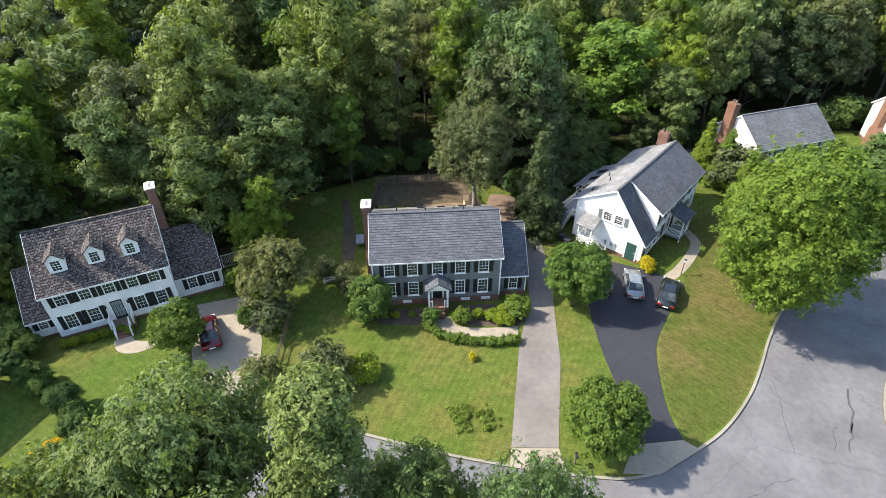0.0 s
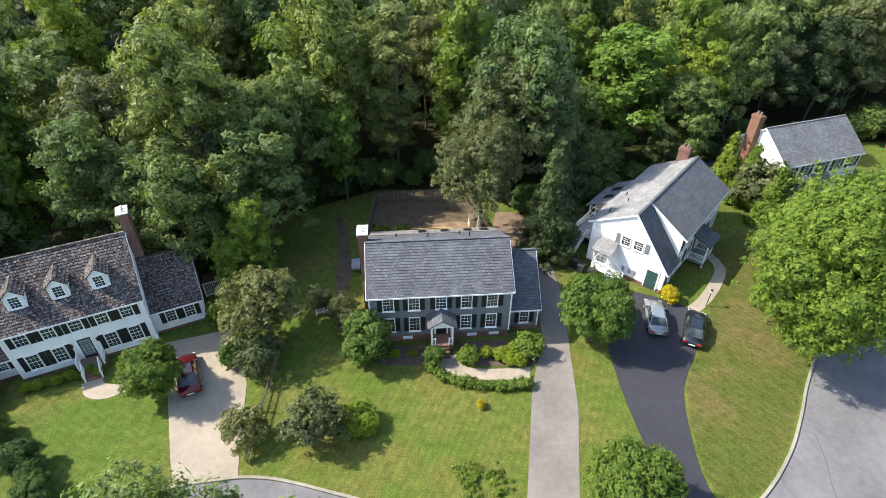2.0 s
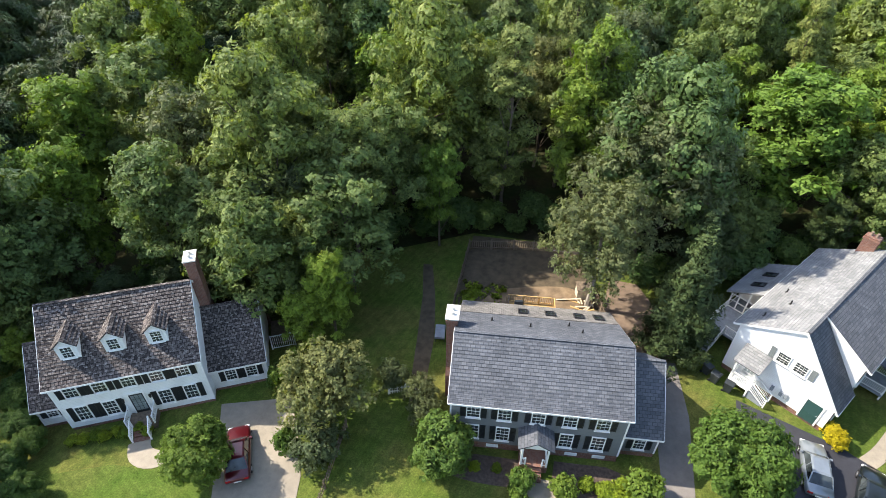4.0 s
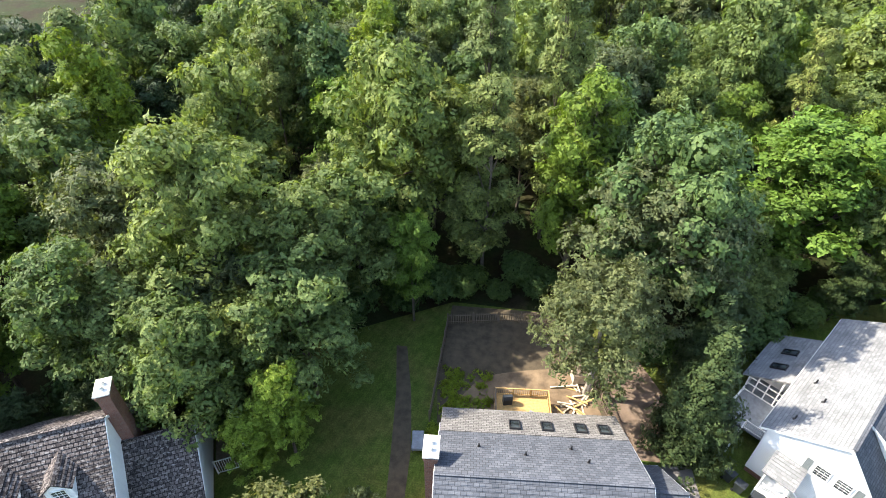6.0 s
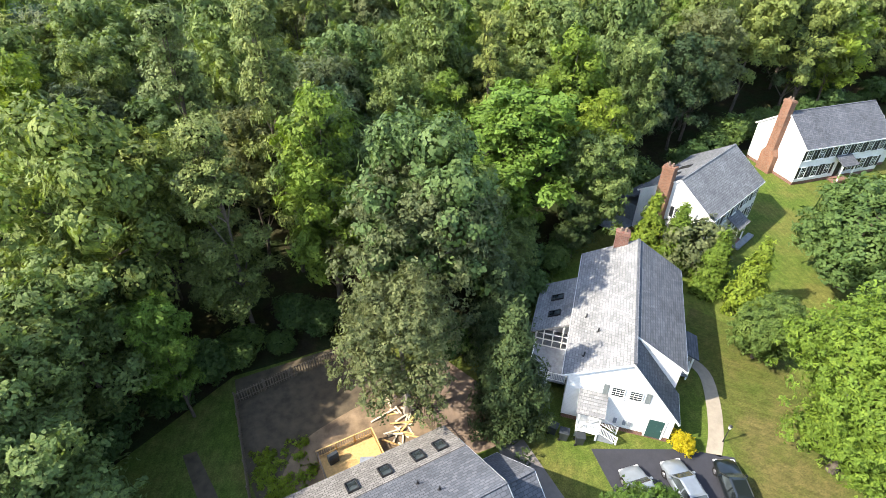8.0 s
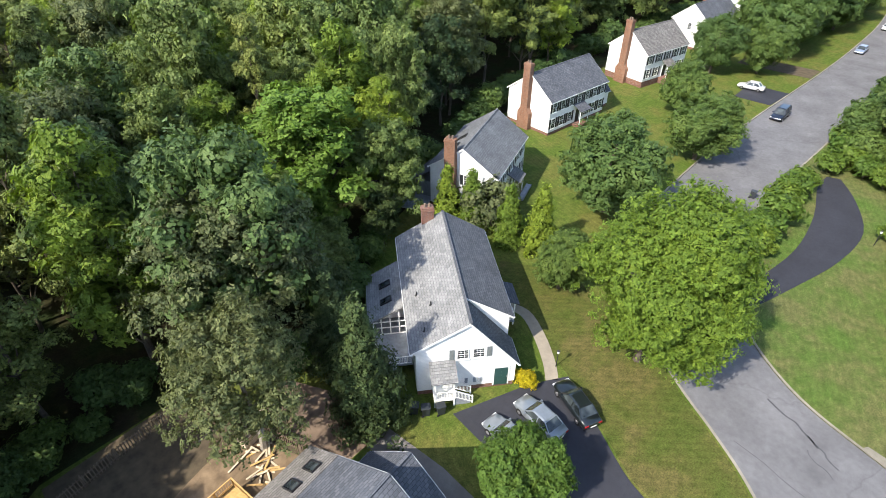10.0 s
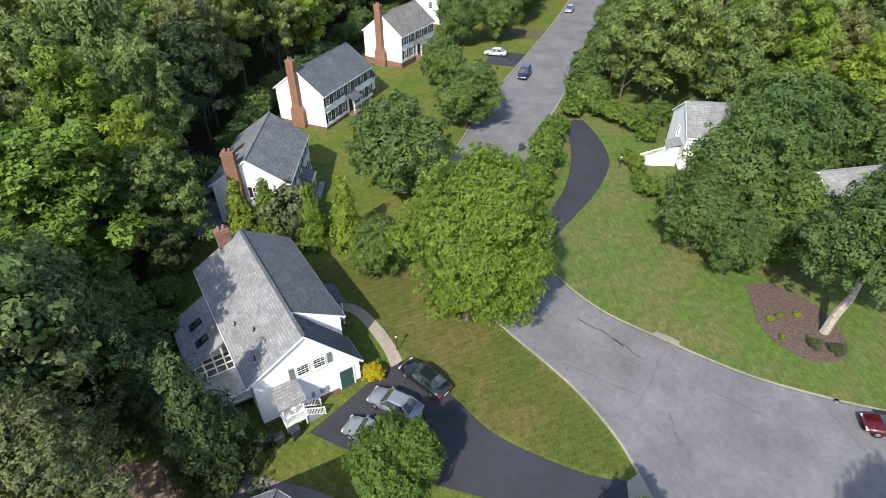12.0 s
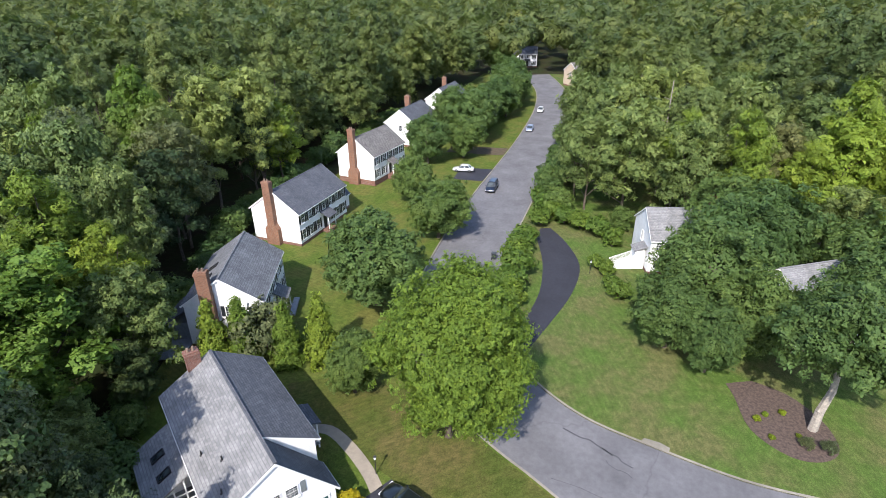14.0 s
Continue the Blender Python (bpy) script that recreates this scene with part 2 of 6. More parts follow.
M["leaf_sunny"] = leafy("sunlit_yellow_green_leaves", (0.144, 0.223, 0.034), (0.259, 0.350, 0.057), cell=5.0, cover=0.56)
M["leaf_maple"] = leafy("glossy_maple_leaves", (0.115, 0.182, 0.024), (0.228, 0.303, 0.038), cell=6.5, cover=0.58)
M["leaf_laurel"] = leafy("glossy_laurel_leaves", (0.055, 0.105, 0.022), (0.105, 0.175, 0.036), 0.25, cell=7.0, cover=0.58)
M["leaf_front"] = leafy("roadside_leaves", (0.115, 0.165, 0.055), (0.250, 0.325, 0.115), cell=8.0, cover=0.56)
M["leaf_far"] = leafy("distant_leaves", (0.070, 0.100, 0.032), (0.149, 0.178, 0.061), cell=1.6, cover=0.58, joined=True)
M["leaf_far_light"] = leafy("distant_light_leaves", (0.084, 0.111, 0.035), (0.173, 0.205, 0.068), cell=1.6, cover=0.58, joined=True)
M["leaf_wood"] = leafy("woodland_leaves", (0.073, 0.105, 0.033), (0.157, 0.192, 0.064), cell=3.2, cover=0.56, joined=True)
M["leaf_wood_light"] = leafy("light_woodland_leaves", (0.087, 0.121, 0.035), (0.180, 0.219, 0.068), cell=3.2, cover=0.56, joined=True)
M["leaf_street"] = leafy("street_tree_leaves", (0.072, 0.125, 0.036), (0.155, 0.226, 0.064), cell=4.4, cover=0.54)
M["leaf_yellow"] = leafy("golden_leaves", (0.30, 0.27, 0.012), (0.50, 0.44, 0.02), cell=10.0, cover=0.6)
M["leaf_lime"] = leafy("lime_leaves", (0.15, 0.21, 0.018), (0.26, 0.33, 0.03), cell=10.0, cover=0.6)
M["leaf_brown"] = leafy("withered_leaves", (0.12, 0.085, 0.045), (0.19, 0.13, 0.07))
M["flower"] = leafy("orange_blossom", (0.55, 0.36, 0.01), (0.75, 0.55, 0.02), cell=10.0, cover=0.6)


def car_paint(name, col):
    k = Nodes(name, 0.28, 0.35, 0.5)
    k.p.inputs["Coat Weight"].default_value = 0.8
    k.p.inputs["Coat Roughness"].default_value = 0.06
    k.base(k.ramp(k.noise(2), [(0.3, dim(col, 0.9)), (0.7, dim(col, 1.08))]))
    return k.m


k = Nodes("window_glass", 0.06, 0.0, 0.6)
k.base(k.ramp(k.noise(0.8, 2), [(0.35, (0.012, 0.016, 0.018)), (0.7, (0.07, 0.085, 0.09))]))
M["glass"] = k.m
k = Nodes("white_curtain_glass", 0.08, 0.0, 0.6)
k.base(k.ramp(k.noise(0.9, 2), [(0.35, (0.16, 0.19, 0.19)), (0.7, (0.30, 0.34, 0.34))]))
M["glass_pale"] = k.m

# ---- mesh helpers ----


def metre_uv(me):
    """UVs in metres on every face: along the horizontal, and up the slope."""
    layer = me.uv_layers.new(name="UVMap")
    co = np.empty(len(me.vertices) * 3)
    me.vertices.foreach_get("co", co)
    co = co.reshape(-1, 3)
    for p in me.polygons:
        n = p.normal
        t = Vector((-n.y, n.x, 0))
        t = t.normalized() if t.length > 0.02 else Vector((1, 0, 0))
        b = n.cross(t)
        for li in p.loop_indices:
            v = co[me.loops[li].vertex_index]
            layer.data[li].uv = (v[0] * t[0] + v[1] * t[1] + v[2] * t[2], v[0] * b[0] + v[1] * b[1] + v[2] * b[2])


def part(name, bm, material, parent=None, label="", uv=True):
    me = bpy.data.meshes.new(name)
    bmesh.ops.recalc_face_normals(bm, faces=bm.faces)
    bm.to_mesh(me)
    bm.free()
    if uv:
        metre_uv(me)
    me.materials.append(M[material] if isinstance(material, str) else material)
    ob = new(name, me)
    if parent:
        ob.parent = parent
    if label:
        ob["label"] = label
    return ob


def twin(ob, m, parent=None):
    """Another object on the same mesh, with its children."""
    c = copy_thing(ob, m)
    if parent:
        c.parent = parent
    return c


def thing(name, m, label, category, group="", kind=""):
    ob = new(name)
    ob.empty_display_size = 0.3
    ob.matrix_basis = m
    return tagged(ob, label, category, group, kind)


def box(bm, x0, x1, y0, y1, z0, z1, bevel=0.0, m=None):
    vs = [bm.verts.new(c) for c in ((x0, y0, z0), (x1, y0, z0), (x1, y1, z0), (x0, y1, z0), (x0, y0, z1), (x1, y0, z1), (x1, y1, z1), (x0, y1, z1))]
    fs = [bm.faces.new([vs[i] for i in f]) for f in ((3, 2, 1, 0), (4, 5, 6, 7), (0, 1, 5, 4), (1, 2, 6, 5), (2, 3, 7, 6), (3, 0, 4, 7))]
    if m is not None:
        bmesh.ops.transform(bm, matrix=m, verts=vs)
    if bevel:
        es = list({e for f in fs for e in f.edges})
        bmesh.ops.bevel(bm, geom=es, offset=bevel, segments=1, affect='EDGES')
    return bm


def boxes(*specs, bevel=0.0):
    bm = bmesh.new()
    for s in specs:
        box(bm, *s, bevel=bevel)
    return bm


def prism(bm, pts, off):
    """A slab: the polygon pts, and the same moved by off."""
    a = [bm.verts.new(p) for p in pts]
    b = [bm.verts.new(Vector(p) + Vector(off)) for p in pts]
    bm.faces.new(a)
    bm.faces.new(b[::-1])
    for i in range(len(a)):
        j = (i + 1) % len(a)
        bm.faces.new((a[j], a[i], b[i], b[j]))
    return bm


def beam(bm, p, q, w, d=None):
    """A square bar from p to q."""
    p, q = Vector(p), Vector(q)
    d = d or w
    m = Matrix.Translation(p) @ (q - p).to_track_quat('Z', 'Y').to_matrix().to_4x4()
    return box(bm, -w / 2, w / 2, -d / 2, d / 2, 0, (q - p).length, m=m)


def tube(bm, p, q, r0, r1, n=8):
    p, q = Vector(p), Vector(q)
    m = Matrix.Translation((p + q) / 2) @ (q - p).to_track_quat('Z', 'Y').to_matrix().to_4x4()
    bmesh.ops.create_cone(bm, cap_ends=True, segments=n, radius1=r0, radius2=r1, depth=(q - p).length, matrix=m)
    return bm


def slab_poly(name, pts, z, thick, material, label, category):
    bm = prism(bmesh.new(), [(x, y, z) for x, y in pts], (0, 0, -thick))
    bmesh.ops.triangulate(bm, faces=[f for f in bm.faces if len(f.verts) > 4])
    return tagged(part(name, bm, material, uv=False), label, category, kind="structure")


def smooth_line(pts, n=6):
    """A rounded line through the points."""
    out = []
    for i in range(len(pts) - 1):
        p0, p1, p2, p3 = (Vector(pts[max(0, min(len(pts) - 1, j))]) for j in (i - 1, i, i + 1, i + 2))
        for s in range(n):
            t = s / n
            out.append(tuple(0.5 * ((2 * p1) + (p2 - p0) * t + (2 * p0 - 5 * p1 + 4 * p2 - p3) * t * t + (3 * p1 - p0 - 3 * p2 + p3) * t ** 3)))
    out.append(tuple(pts[-1]))
    return out


def ribbon(bm, line, w, z0, z1):
    """A strip of width w along the line, to its left side."""
    vs = []
    for i, p in enumerate(line):
        a, b = Vector(line[max(0, i - 1)]), Vector(line[min(len(line) - 1, i + 1)])
        d = (b - a).normalized()
        n = Vector((-d.y, d.x)) * w
        x, y = p[0], p[1]
        vs.append([bm.verts.new(c) for c in ((x, y, z0), (x, y, z1), (x + n.x, y + n.y, z1), (x + n.x, y + n.y, z0))])
    for a, b in zip(vs, vs[1:]):
        for i in range(4):
            j = (i + 1) % 4
            bm.faces.new((a[i], a[j], b[j], b[i]))
    bm.faces.new(vs[0])
    bm.faces.new(vs[-1][::-1])
    return bm


# ---- ground, road, lawns, drives ----
bm = bmesh.new()
bmesh.ops.create_grid(bm, x_segments=40, y_segments=40, size=2600)
ground = tagged(part("ground", bm, "floor", uv=False), "dark leaf litter and undergrowth of the woods", "ground", kind="structure")
ground.location = (0, 0, -0.14)

north_kerb = smooth_line([(-25.7, 14.7), (-25.6, 18.8), (-23.8, 22.8), (-20.0, 25.7), (-14.2, 26.6), (-8, 25.4), (-2.6, 24.0), (2.5, 22.9), (10.3, 21.8), (14.5, 22.0), (18.7, 24.1),
                          (21.8, 26.2), (24.9, 29.3), (27.3, 32.5), (29.5, 35.8), (32.5, 39.6), (36.5, 43.8), (43, 47.8), (53, 50.4), (70, 51.0), (92.5, 50.0), (123, 47.6), (147, 46.4), (175, 46.2), (205, 49), (240, 58)])
east_kerb = smooth_line([(30.6, -40), (30.3, 4.4), (30.3, 9.3), (30.9, 15.7), (33.0, 22.7), (35.2, 28.4), (39.0, 33.2), (43.5, 36.6), (50, 39.4), (58, 40.6), (67.2, 40.6), (89, 39.0), (114, 37.6), (146, 36.0), (175, 35.6), (208, 38.6), (244, 47)])
bulb = [(-15.5 + 10.4 * math.cos(radians(a)), 16.5 + 10.4 * math.sin(radians(a))) for a in range(190, 345, 10)]
south_kerb = smooth_line(bulb + [(-2, 15.8), (6, 14.6), (11, 12.0), (13.0, 6.0), (13, -40)])
slab_poly("road", [*north_kerb, *east_kerb[::-1], *south_kerb[::-1]], -0.10, 0.1, "road", "grey worn asphalt street with cracks and a turning circle", "road")
slab_poly("lawn_north", [*north_kerb, (240, 75), (130, 80), (60, 82), (30, 72), (12, 62), (4, 66.5), (-10, 66.5), (-21, 60), (-30, 50), (-46, 42), (-60, 30), (-60, 6), (-32, 6)], 0.0, 0.13, "lawn", "mown green lawns between the houses", "lawn")
slab_poly("lawn_east", [*east_kerb, (244, 20), (140, 10), (90, -5), (70, -40)], 0.0, 0.13, "lawn_green", "mown green lawn inside the street bend", "lawn")
slab_poly("lawn_strip", smooth_line([(18.5, 24.9), (21.7, 26.6), (24.6, 29.6), (27.0, 32.8), (29.2, 36.1), (31.5, 39.0)], 4) + [(34.5, 43.6), (36, 52), (33, 58), (28.5, 55), (27.6, 50), (24.6, 44.6), (23.9, 43.0), (21.4, 39.0), (19.1, 35.2), (18.2, 31.5), (17.8, 27.5)], 0.008, 0.1, "lawn_dry", "sun-dried lawn between driveway and street", "lawn")
slab_poly("lawn_west", smooth_line([(-25.9, 14.8), (-25.9, 18.9), (-24.1, 23.1), (-21.4, 25.4)], 4) + [(-21.2, 28), (-23.2, 32.4), (-25.2, 35.4), (-28.3, 33.1), (-31.2, 33.0), (-38.5, 30.0), (-45, 27), (-46, 16), (-36, 8)], 0.008, 0.1, "lawn_lush", "thick bright green lawn beside a hedge", "lawn")
slab_poly("lawn_south", [*south_kerb[::-1], (-32, 5), (-32, -40), (13, -40)], 0.0, 0.13, "lawn_painted_shade", "grass under the roadside trees", "lawn")
island = [(-13.6 + 5.0 * math.cos(radians(a)), 12.6 + 3.6 * math.sin(radians(a))) for a in range(0, 361, 15)]
slab_poly("lawn_island", island[:-1], 0.0, 0.13, "lawn_painted_shade", "planted grass island in the turning circle", "lawn")
for nm, line, w in (("kerb_island", island, -0.2), ("kerb_north", north_kerb, 0.22), ("kerb_east", east_kerb, -0.22), ("kerb_south", south_kerb, -0.22)):
    tagged(part(nm, ribbon(bmesh.new(), line, w, -0.12, 0.025), "kerb", uv=False), "pale concrete kerb along the street", "kerb", kind="structure")

slab_poly("driveway_dark", smooth_line([(14.6, 48.6), (14.0, 44), (13.6, 38.9), (13.7, 34.0), (14.2, 29), (14.3, 26), (13.9, 24.6)], 4) + smooth_line([(17.95, 25.1), (17.6, 27.5), (18.0, 31.5), (18.9, 35.2), (21.2, 39.0), (23.6, 42.7)], 4) + [(24.2, 43.8), (21.2, 45.8)],
          0.03, 0.1, "drive_new", "freshly sealed black asphalt driveway", "driveway")
slab_poly("driveway_apron_dark", [(14.0, 24.55), (12.6, 22.2), (15.3, 22.15), (18.9, 24.25), (17.9, 25.05)], 0.03, 0.14, "concrete", "pale concrete driveway apron", "driveway")
slab_poly("driveway_grey", [(4.65, 24.2), (8.25, 24.2), (9.75, 33), (10.1, 39), (10.6, 46), (10.2, 51.5), (8.0, 51.5), (7.9, 40), (6.9, 37.2), (6.3, 35)], 0.03, 0.1, "drive_old", "worn grey asphalt driveway", "driveway")
slab_poly("driveway_apron_grey", [(4.4, 22.6), (8.6, 22.0), (8.25, 24.16), (4.65, 24.16)], 0.034, 0.14, "concrete", "pale concrete driveway apron", "driveway")
slab_poly("driveway_concrete", [(-19.9, 25.9), (-15.6, 26.6), (-16.3, 29.5), (-17.5, 35), (-18.8, 37.6), (-20.8, 41.2), (-26.2, 39.4), (-24.6, 36), (-23.0, 32.4), (-21.0, 28)], 0.03, 0.15, "concrete", "pale concrete driveway with leaf stains", "driveway")
slab_poly("driveway_east", smooth_line([(43.5, 36.9), (48, 36.2), (57, 34.6), (66, 34.9), (74, 36.4), (78, 36.2)], 4) + smooth_line([(78.4, 34.6), (73.3, 31.8), (66, 29.6), (58, 30.4), (50, 32.8), (43, 35.2), (41.5, 35.4)], 4), 0.03, 0.1, "drive_new", "dark sealed asphalt driveway curving past bushes", "driveway")
slab_poly("driveway_far", [(99, 49.9), (107, 49.0), (107, 56), (99, 56)], 0.03, 0.1, "drive_new", "dark asphalt driveway beside a lawn", "driveway")
slab_poly("driveway_brick", [(118, 48.4), (124, 47.9), (124, 62), (118, 62)], 0.03, 0.1, "dirt", "brownish driveway of a further house", "driveway")
slab_poly("clay_yard", [(4.4, 54), (4.3, 58.4), (4.9, 61.6), (7.6, 61.4), (9.2, 58.0), (9.9, 54.8), (10.2, 51.6), (4.6, 51.6)], 0.02, 0.1, "reddirt", "bare reddish clay and gravel beside the deck", "ground")
slab_poly("sandy_yard", smooth_line([(-8.6, 51.4), (-8.2, 54.2), (-6.4, 57.2), (-3.4, 58.6), (0.8, 59.4), (3.0, 58.0)], 4) + [(4.2, 54.0), (4.3, 51.4)], 0.022, 0.1, "sand", "trampled sandy soil round the unfinished deck", "ground")
slab_poly("back_yard", [(-10, 66), (1.5, 66.5), (4.5, 57), (4.5, 51), (-9, 50), (-10.2, 58)], 0.015, 0.1, "dirt", "patchy dirt and weeds inside the garden fence", "ground")
slab_poly("yard_path", [(-14.4, 60), (-13.4, 60), (-12.0, 55), (-11.0, 50), (-10.6, 45), (-10.2, 42.6), (-11.4, 42.4), (-11.9, 45), (-12.5, 49.5), (-13.3, 55)], 0.012, 0.1, "dirt", "worn earth path along a strip of grass", "path")
slab_poly("front_walk", smooth_line([(-1.4, 38.4), (-1.5, 37.2), (-0.2, 36.1), (2.5, 35.7), (6.2, 35.9)], 5) + smooth_line([(6.4, 37.2), (3.0, 36.9), (0.6, 37.2), (0.2, 38.4)], 5), 0.035, 0.1, "concrete", "curved pale concrete front walk", "path")
slab_poly("flower_bed_front", smooth_line([(-8, 39.2), (-7, 37.4), (-3, 37.3), (-1.5, 38)], 4) + [(-1.4, 39.6)], 0.02, 0.1, "mulch", "dark mulched bed at the front wall", "flower bed")
slab_poly("flower_bed_side", smooth_line([(0.2, 38.6), (1.2, 37.4), (4.5, 37.2), (6.9, 37.6), (7.4, 39.5)], 4) + [(4, 40.3), (0.3, 40.0)], 0.02, 0.1, "mulch", "mulched bed with shrubs beside the walk", "flower bed")
slab_poly("stoop_walk", smooth_line([(-31.2, 34.6), (-30.2, 33.4), (-28.3, 33.3), (-25.6, 35.2)], 4) + smooth_line([(-25.8, 36.3), (-27.5, 34.9), (-29.3, 34.8), (-30.0, 35.8)], 4), 0.03, 0.1, "concrete", "curved concrete path from steps to driveway", "path")
slab_poly("side_walk", smooth_line([(23.3, 44.2), (24.9, 45.6), (27.0, 48.1), (28.6, 51.0), (28.2, 53.6)], 4) + smooth_line([(27.2, 53.2), (27.5, 51.2), (26.1, 48.8), (24.0, 46.3), (22.5, 45.0)], 4), 0.03, 0.1, "concrete", "concrete walk beside the white house", "path")
slab_poly("mulch_bed", smooth_line([(43.5, 14.6), (41.6, 14.2), (37.2, 13.7), (34.6, 11.2), (34.6, 8.6), (36.4, 6.8), (39.8, 7.0), (43, 9.0), (44.5, 12)], 4), 0.03, 0.1, "mulch", "kidney-shaped mulch bed under trees", "flower bed")
M["tar"] = plain("crack_sealer", (0.07, 0.07, 0.075), 0.85, vary=0.3)
rt = random.Random(8)
for (xa, ya), (xb, yb), w in (((33.5, 30.2), (31.2, 25.9), 0.16), ((32.0, 27.0), (30.2, 24.3), 0.13), ((35.6, 27.4), (33.8, 23.6), 0.06), ((30.4, 26.6), (29.2, 24.6), 0.06), ((28.4, 18.6), (27.0, 14.6), 0.05), ((24.8, 22.2), (21.0, 20.6), 0.05), ((27.6, 31.0), (26.0, 24.0), 0.04)):
    line = smooth_line([(xa + (xb - xa) * i / 6 + rt.uniform(-0.16, 0.16), ya + (yb - ya) * i / 6 + rt.uniform(-0.16, 0.16)) for i in range(7)], 3)
    tagged(part("tar_seam", ribbon(bmesh.new(), line, w, -0.102, -0.094), "tar", uv=False), "dark tar-sealed crack in the street", "road", kind="structure")
slab_poly("kerb_inlet", [(33.4, 23.5), (32.75, 21.2), (33.15, 21.1), (33.6, 21.9), (33.85, 23.2)], 0.03, 0.14, "kerb", "pale concrete drain inlet at the kerb", "kerb")
slab_poly("woods_floor_patch", [(90, 2), (104, -2), (106, -14), (92, -12)], 0.03, 0.1, "dirt", "bare earth yard among the trees", "ground")

# ---- houses ----


def sash(w, h, parent, m, pale=False, bars=2):
    """A sash window: white frame with sill, glass and glazing bars."""
    key = (round(w, 2), round(h, 2), pale, bars)
    if key not in sash_store:
        bm = bmesh.new()
        t = 0.065
        for s in ((-w / 2 - t, w / 2 + t, h, h + t), (-w / 2 - t, w / 2 + t, -t, 0), (-w / 2 - t, -w / 2, 0, h), (w / 2, w / 2 + t, 0, h)):
            box(bm, s[0], s[1], -0.07, 0.02, s[2], s[3])
        fr = part("window", bm, "trim", uv=False)
        part("pane", boxes((-w / 2, w / 2, -0.02, 0.0, 0, h)), "glass_pale" if pale else "glass", fr, uv=False)
        bm = bmesh.new()
        box(bm, -w / 2, w / 2, -0.045, -0.021, h / 2 - 0.02, h / 2 + 0.02)
        for i in range(1, bars + 1):
            x = -w / 2 + w * i / (bars + 1)
            box(bm, x - 0.009, x + 0.009, -0.035, -0.021, 0, h)
        for z in (0.25, 0.75):
            box(bm, -w / 2, w / 2, -0.034, -0.022, h * z - 0.009, h * z + 0.009)
        part("muntin_grid", bm, "trim", fr, uv=False)
        bm = boxes((-w / 2 - 0.13, w / 2 + 0.13, -0.13, 0.0, -0.14, -0.09))
        part("sill", bm, "trim", fr, uv=False)
        sash_store[key] = fr
        fr.parent, fr.matrix_basis = parent, m
        return fr
    return twin(sash_store[key], m, parent)


sash_store, shutter_store = {}, {}


def shutter(w, h, parent, m, material="black"):
    key = (round(w, 2), round(h, 2), material)
    if key not in shutter_store:
        bm = bmesh.new()
        box(bm, -w / 2, w / 2, -0.03, 0, 0, h)
        for a, b in ((-w / 2, -w / 2 + 0.05), (w / 2 - 0.05, w / 2)):
            box(bm, a, b, -0.05, -0.031, 0, h)
        n = 9
        for i in range(n):
            z = 0.06 + (h - 0.12) * i / n
            box(bm, -w / 2 + 0.055, w / 2 - 0.055, -0.045, -0.031, z, z + (h - 0.12) / n * 0.55)
        ob = part("shutter", bm, material, uv=False)
        shutter_store[key] = ob
        ob.parent, ob.matrix_basis = parent, m
        return ob
    return twin(shutter_store[key], m, parent)


def windows(h, face, xs, z, w, hh, shutters="black", pale=False, sw=0.40):
    """Windows with shutters along a face; face maps x along the wall, y outwards to -y."""
    for x in xs:
        sash(w, hh, h, face @ pose(x, 0, z), pale)
        if shutters:
            for s in (-1, 1):
                shutter(sw, hh + 0.12, h, face @ pose(x + s * (w / 2 + 0.11 + sw / 2), 0, z - 0.06), shutters)


def slope(h, name, p0, p1, q1, q0, material, thick=0.14, course=0.25, label=""):
    """A roof plane of lapped courses: p0 to p1 is the eave, q0 to q1 the ridge."""
    p0, p1, q1, q0 = (Vector(p) for p in (p0, p1, q1, q0))
    nrm = (p1 - p0).cross(q0 - p0).normalized()
    if nrm.z < 0:
        nrm = -nrm
    n = max(2, int(max((q0 - p0).length, (q1 - p1).length) / course))
    bm = bmesh.new()
    ends = []
    for a, b in ((p0, q0), (p1, q1)):
        prof = [a - nrm * thick]
        for i in range(n):
            prof += [a.lerp(b, i / n) + nrm * 0.036, a.lerp(b, (i + 1) / n) + nrm * 0.004]
        prof.append(b - nrm * thick)
        ends.append([bm.verts.new(v) for v in prof])
    m = len(ends[0])
    for i in range(m):
        j = (i + 1) % m
        bm.faces.new((ends[0][i], ends[0][j], ends[1][j], ends[1][i]))
    bm.faces.new(ends[0])
    bm.faces.new(ends[1][::-1])
    bmesh.ops.recalc_face_normals(bm, faces=bm.faces)
    me = bpy.data.meshes.new(name)
    bm.to_mesh(me)
    bm.free()
    metre_uv(me)
    me.materials.append(M[material])
    ob = new(name, me)
    ob.parent = h
    if label:
        ob["label"] = label
    return ob


def fascia(h, p, q, w=0.13, d=0.05, material="trim", name="fascia"):
    return part(name, beam(bmesh.new(), p, q, d, w), material, h, uv=False)


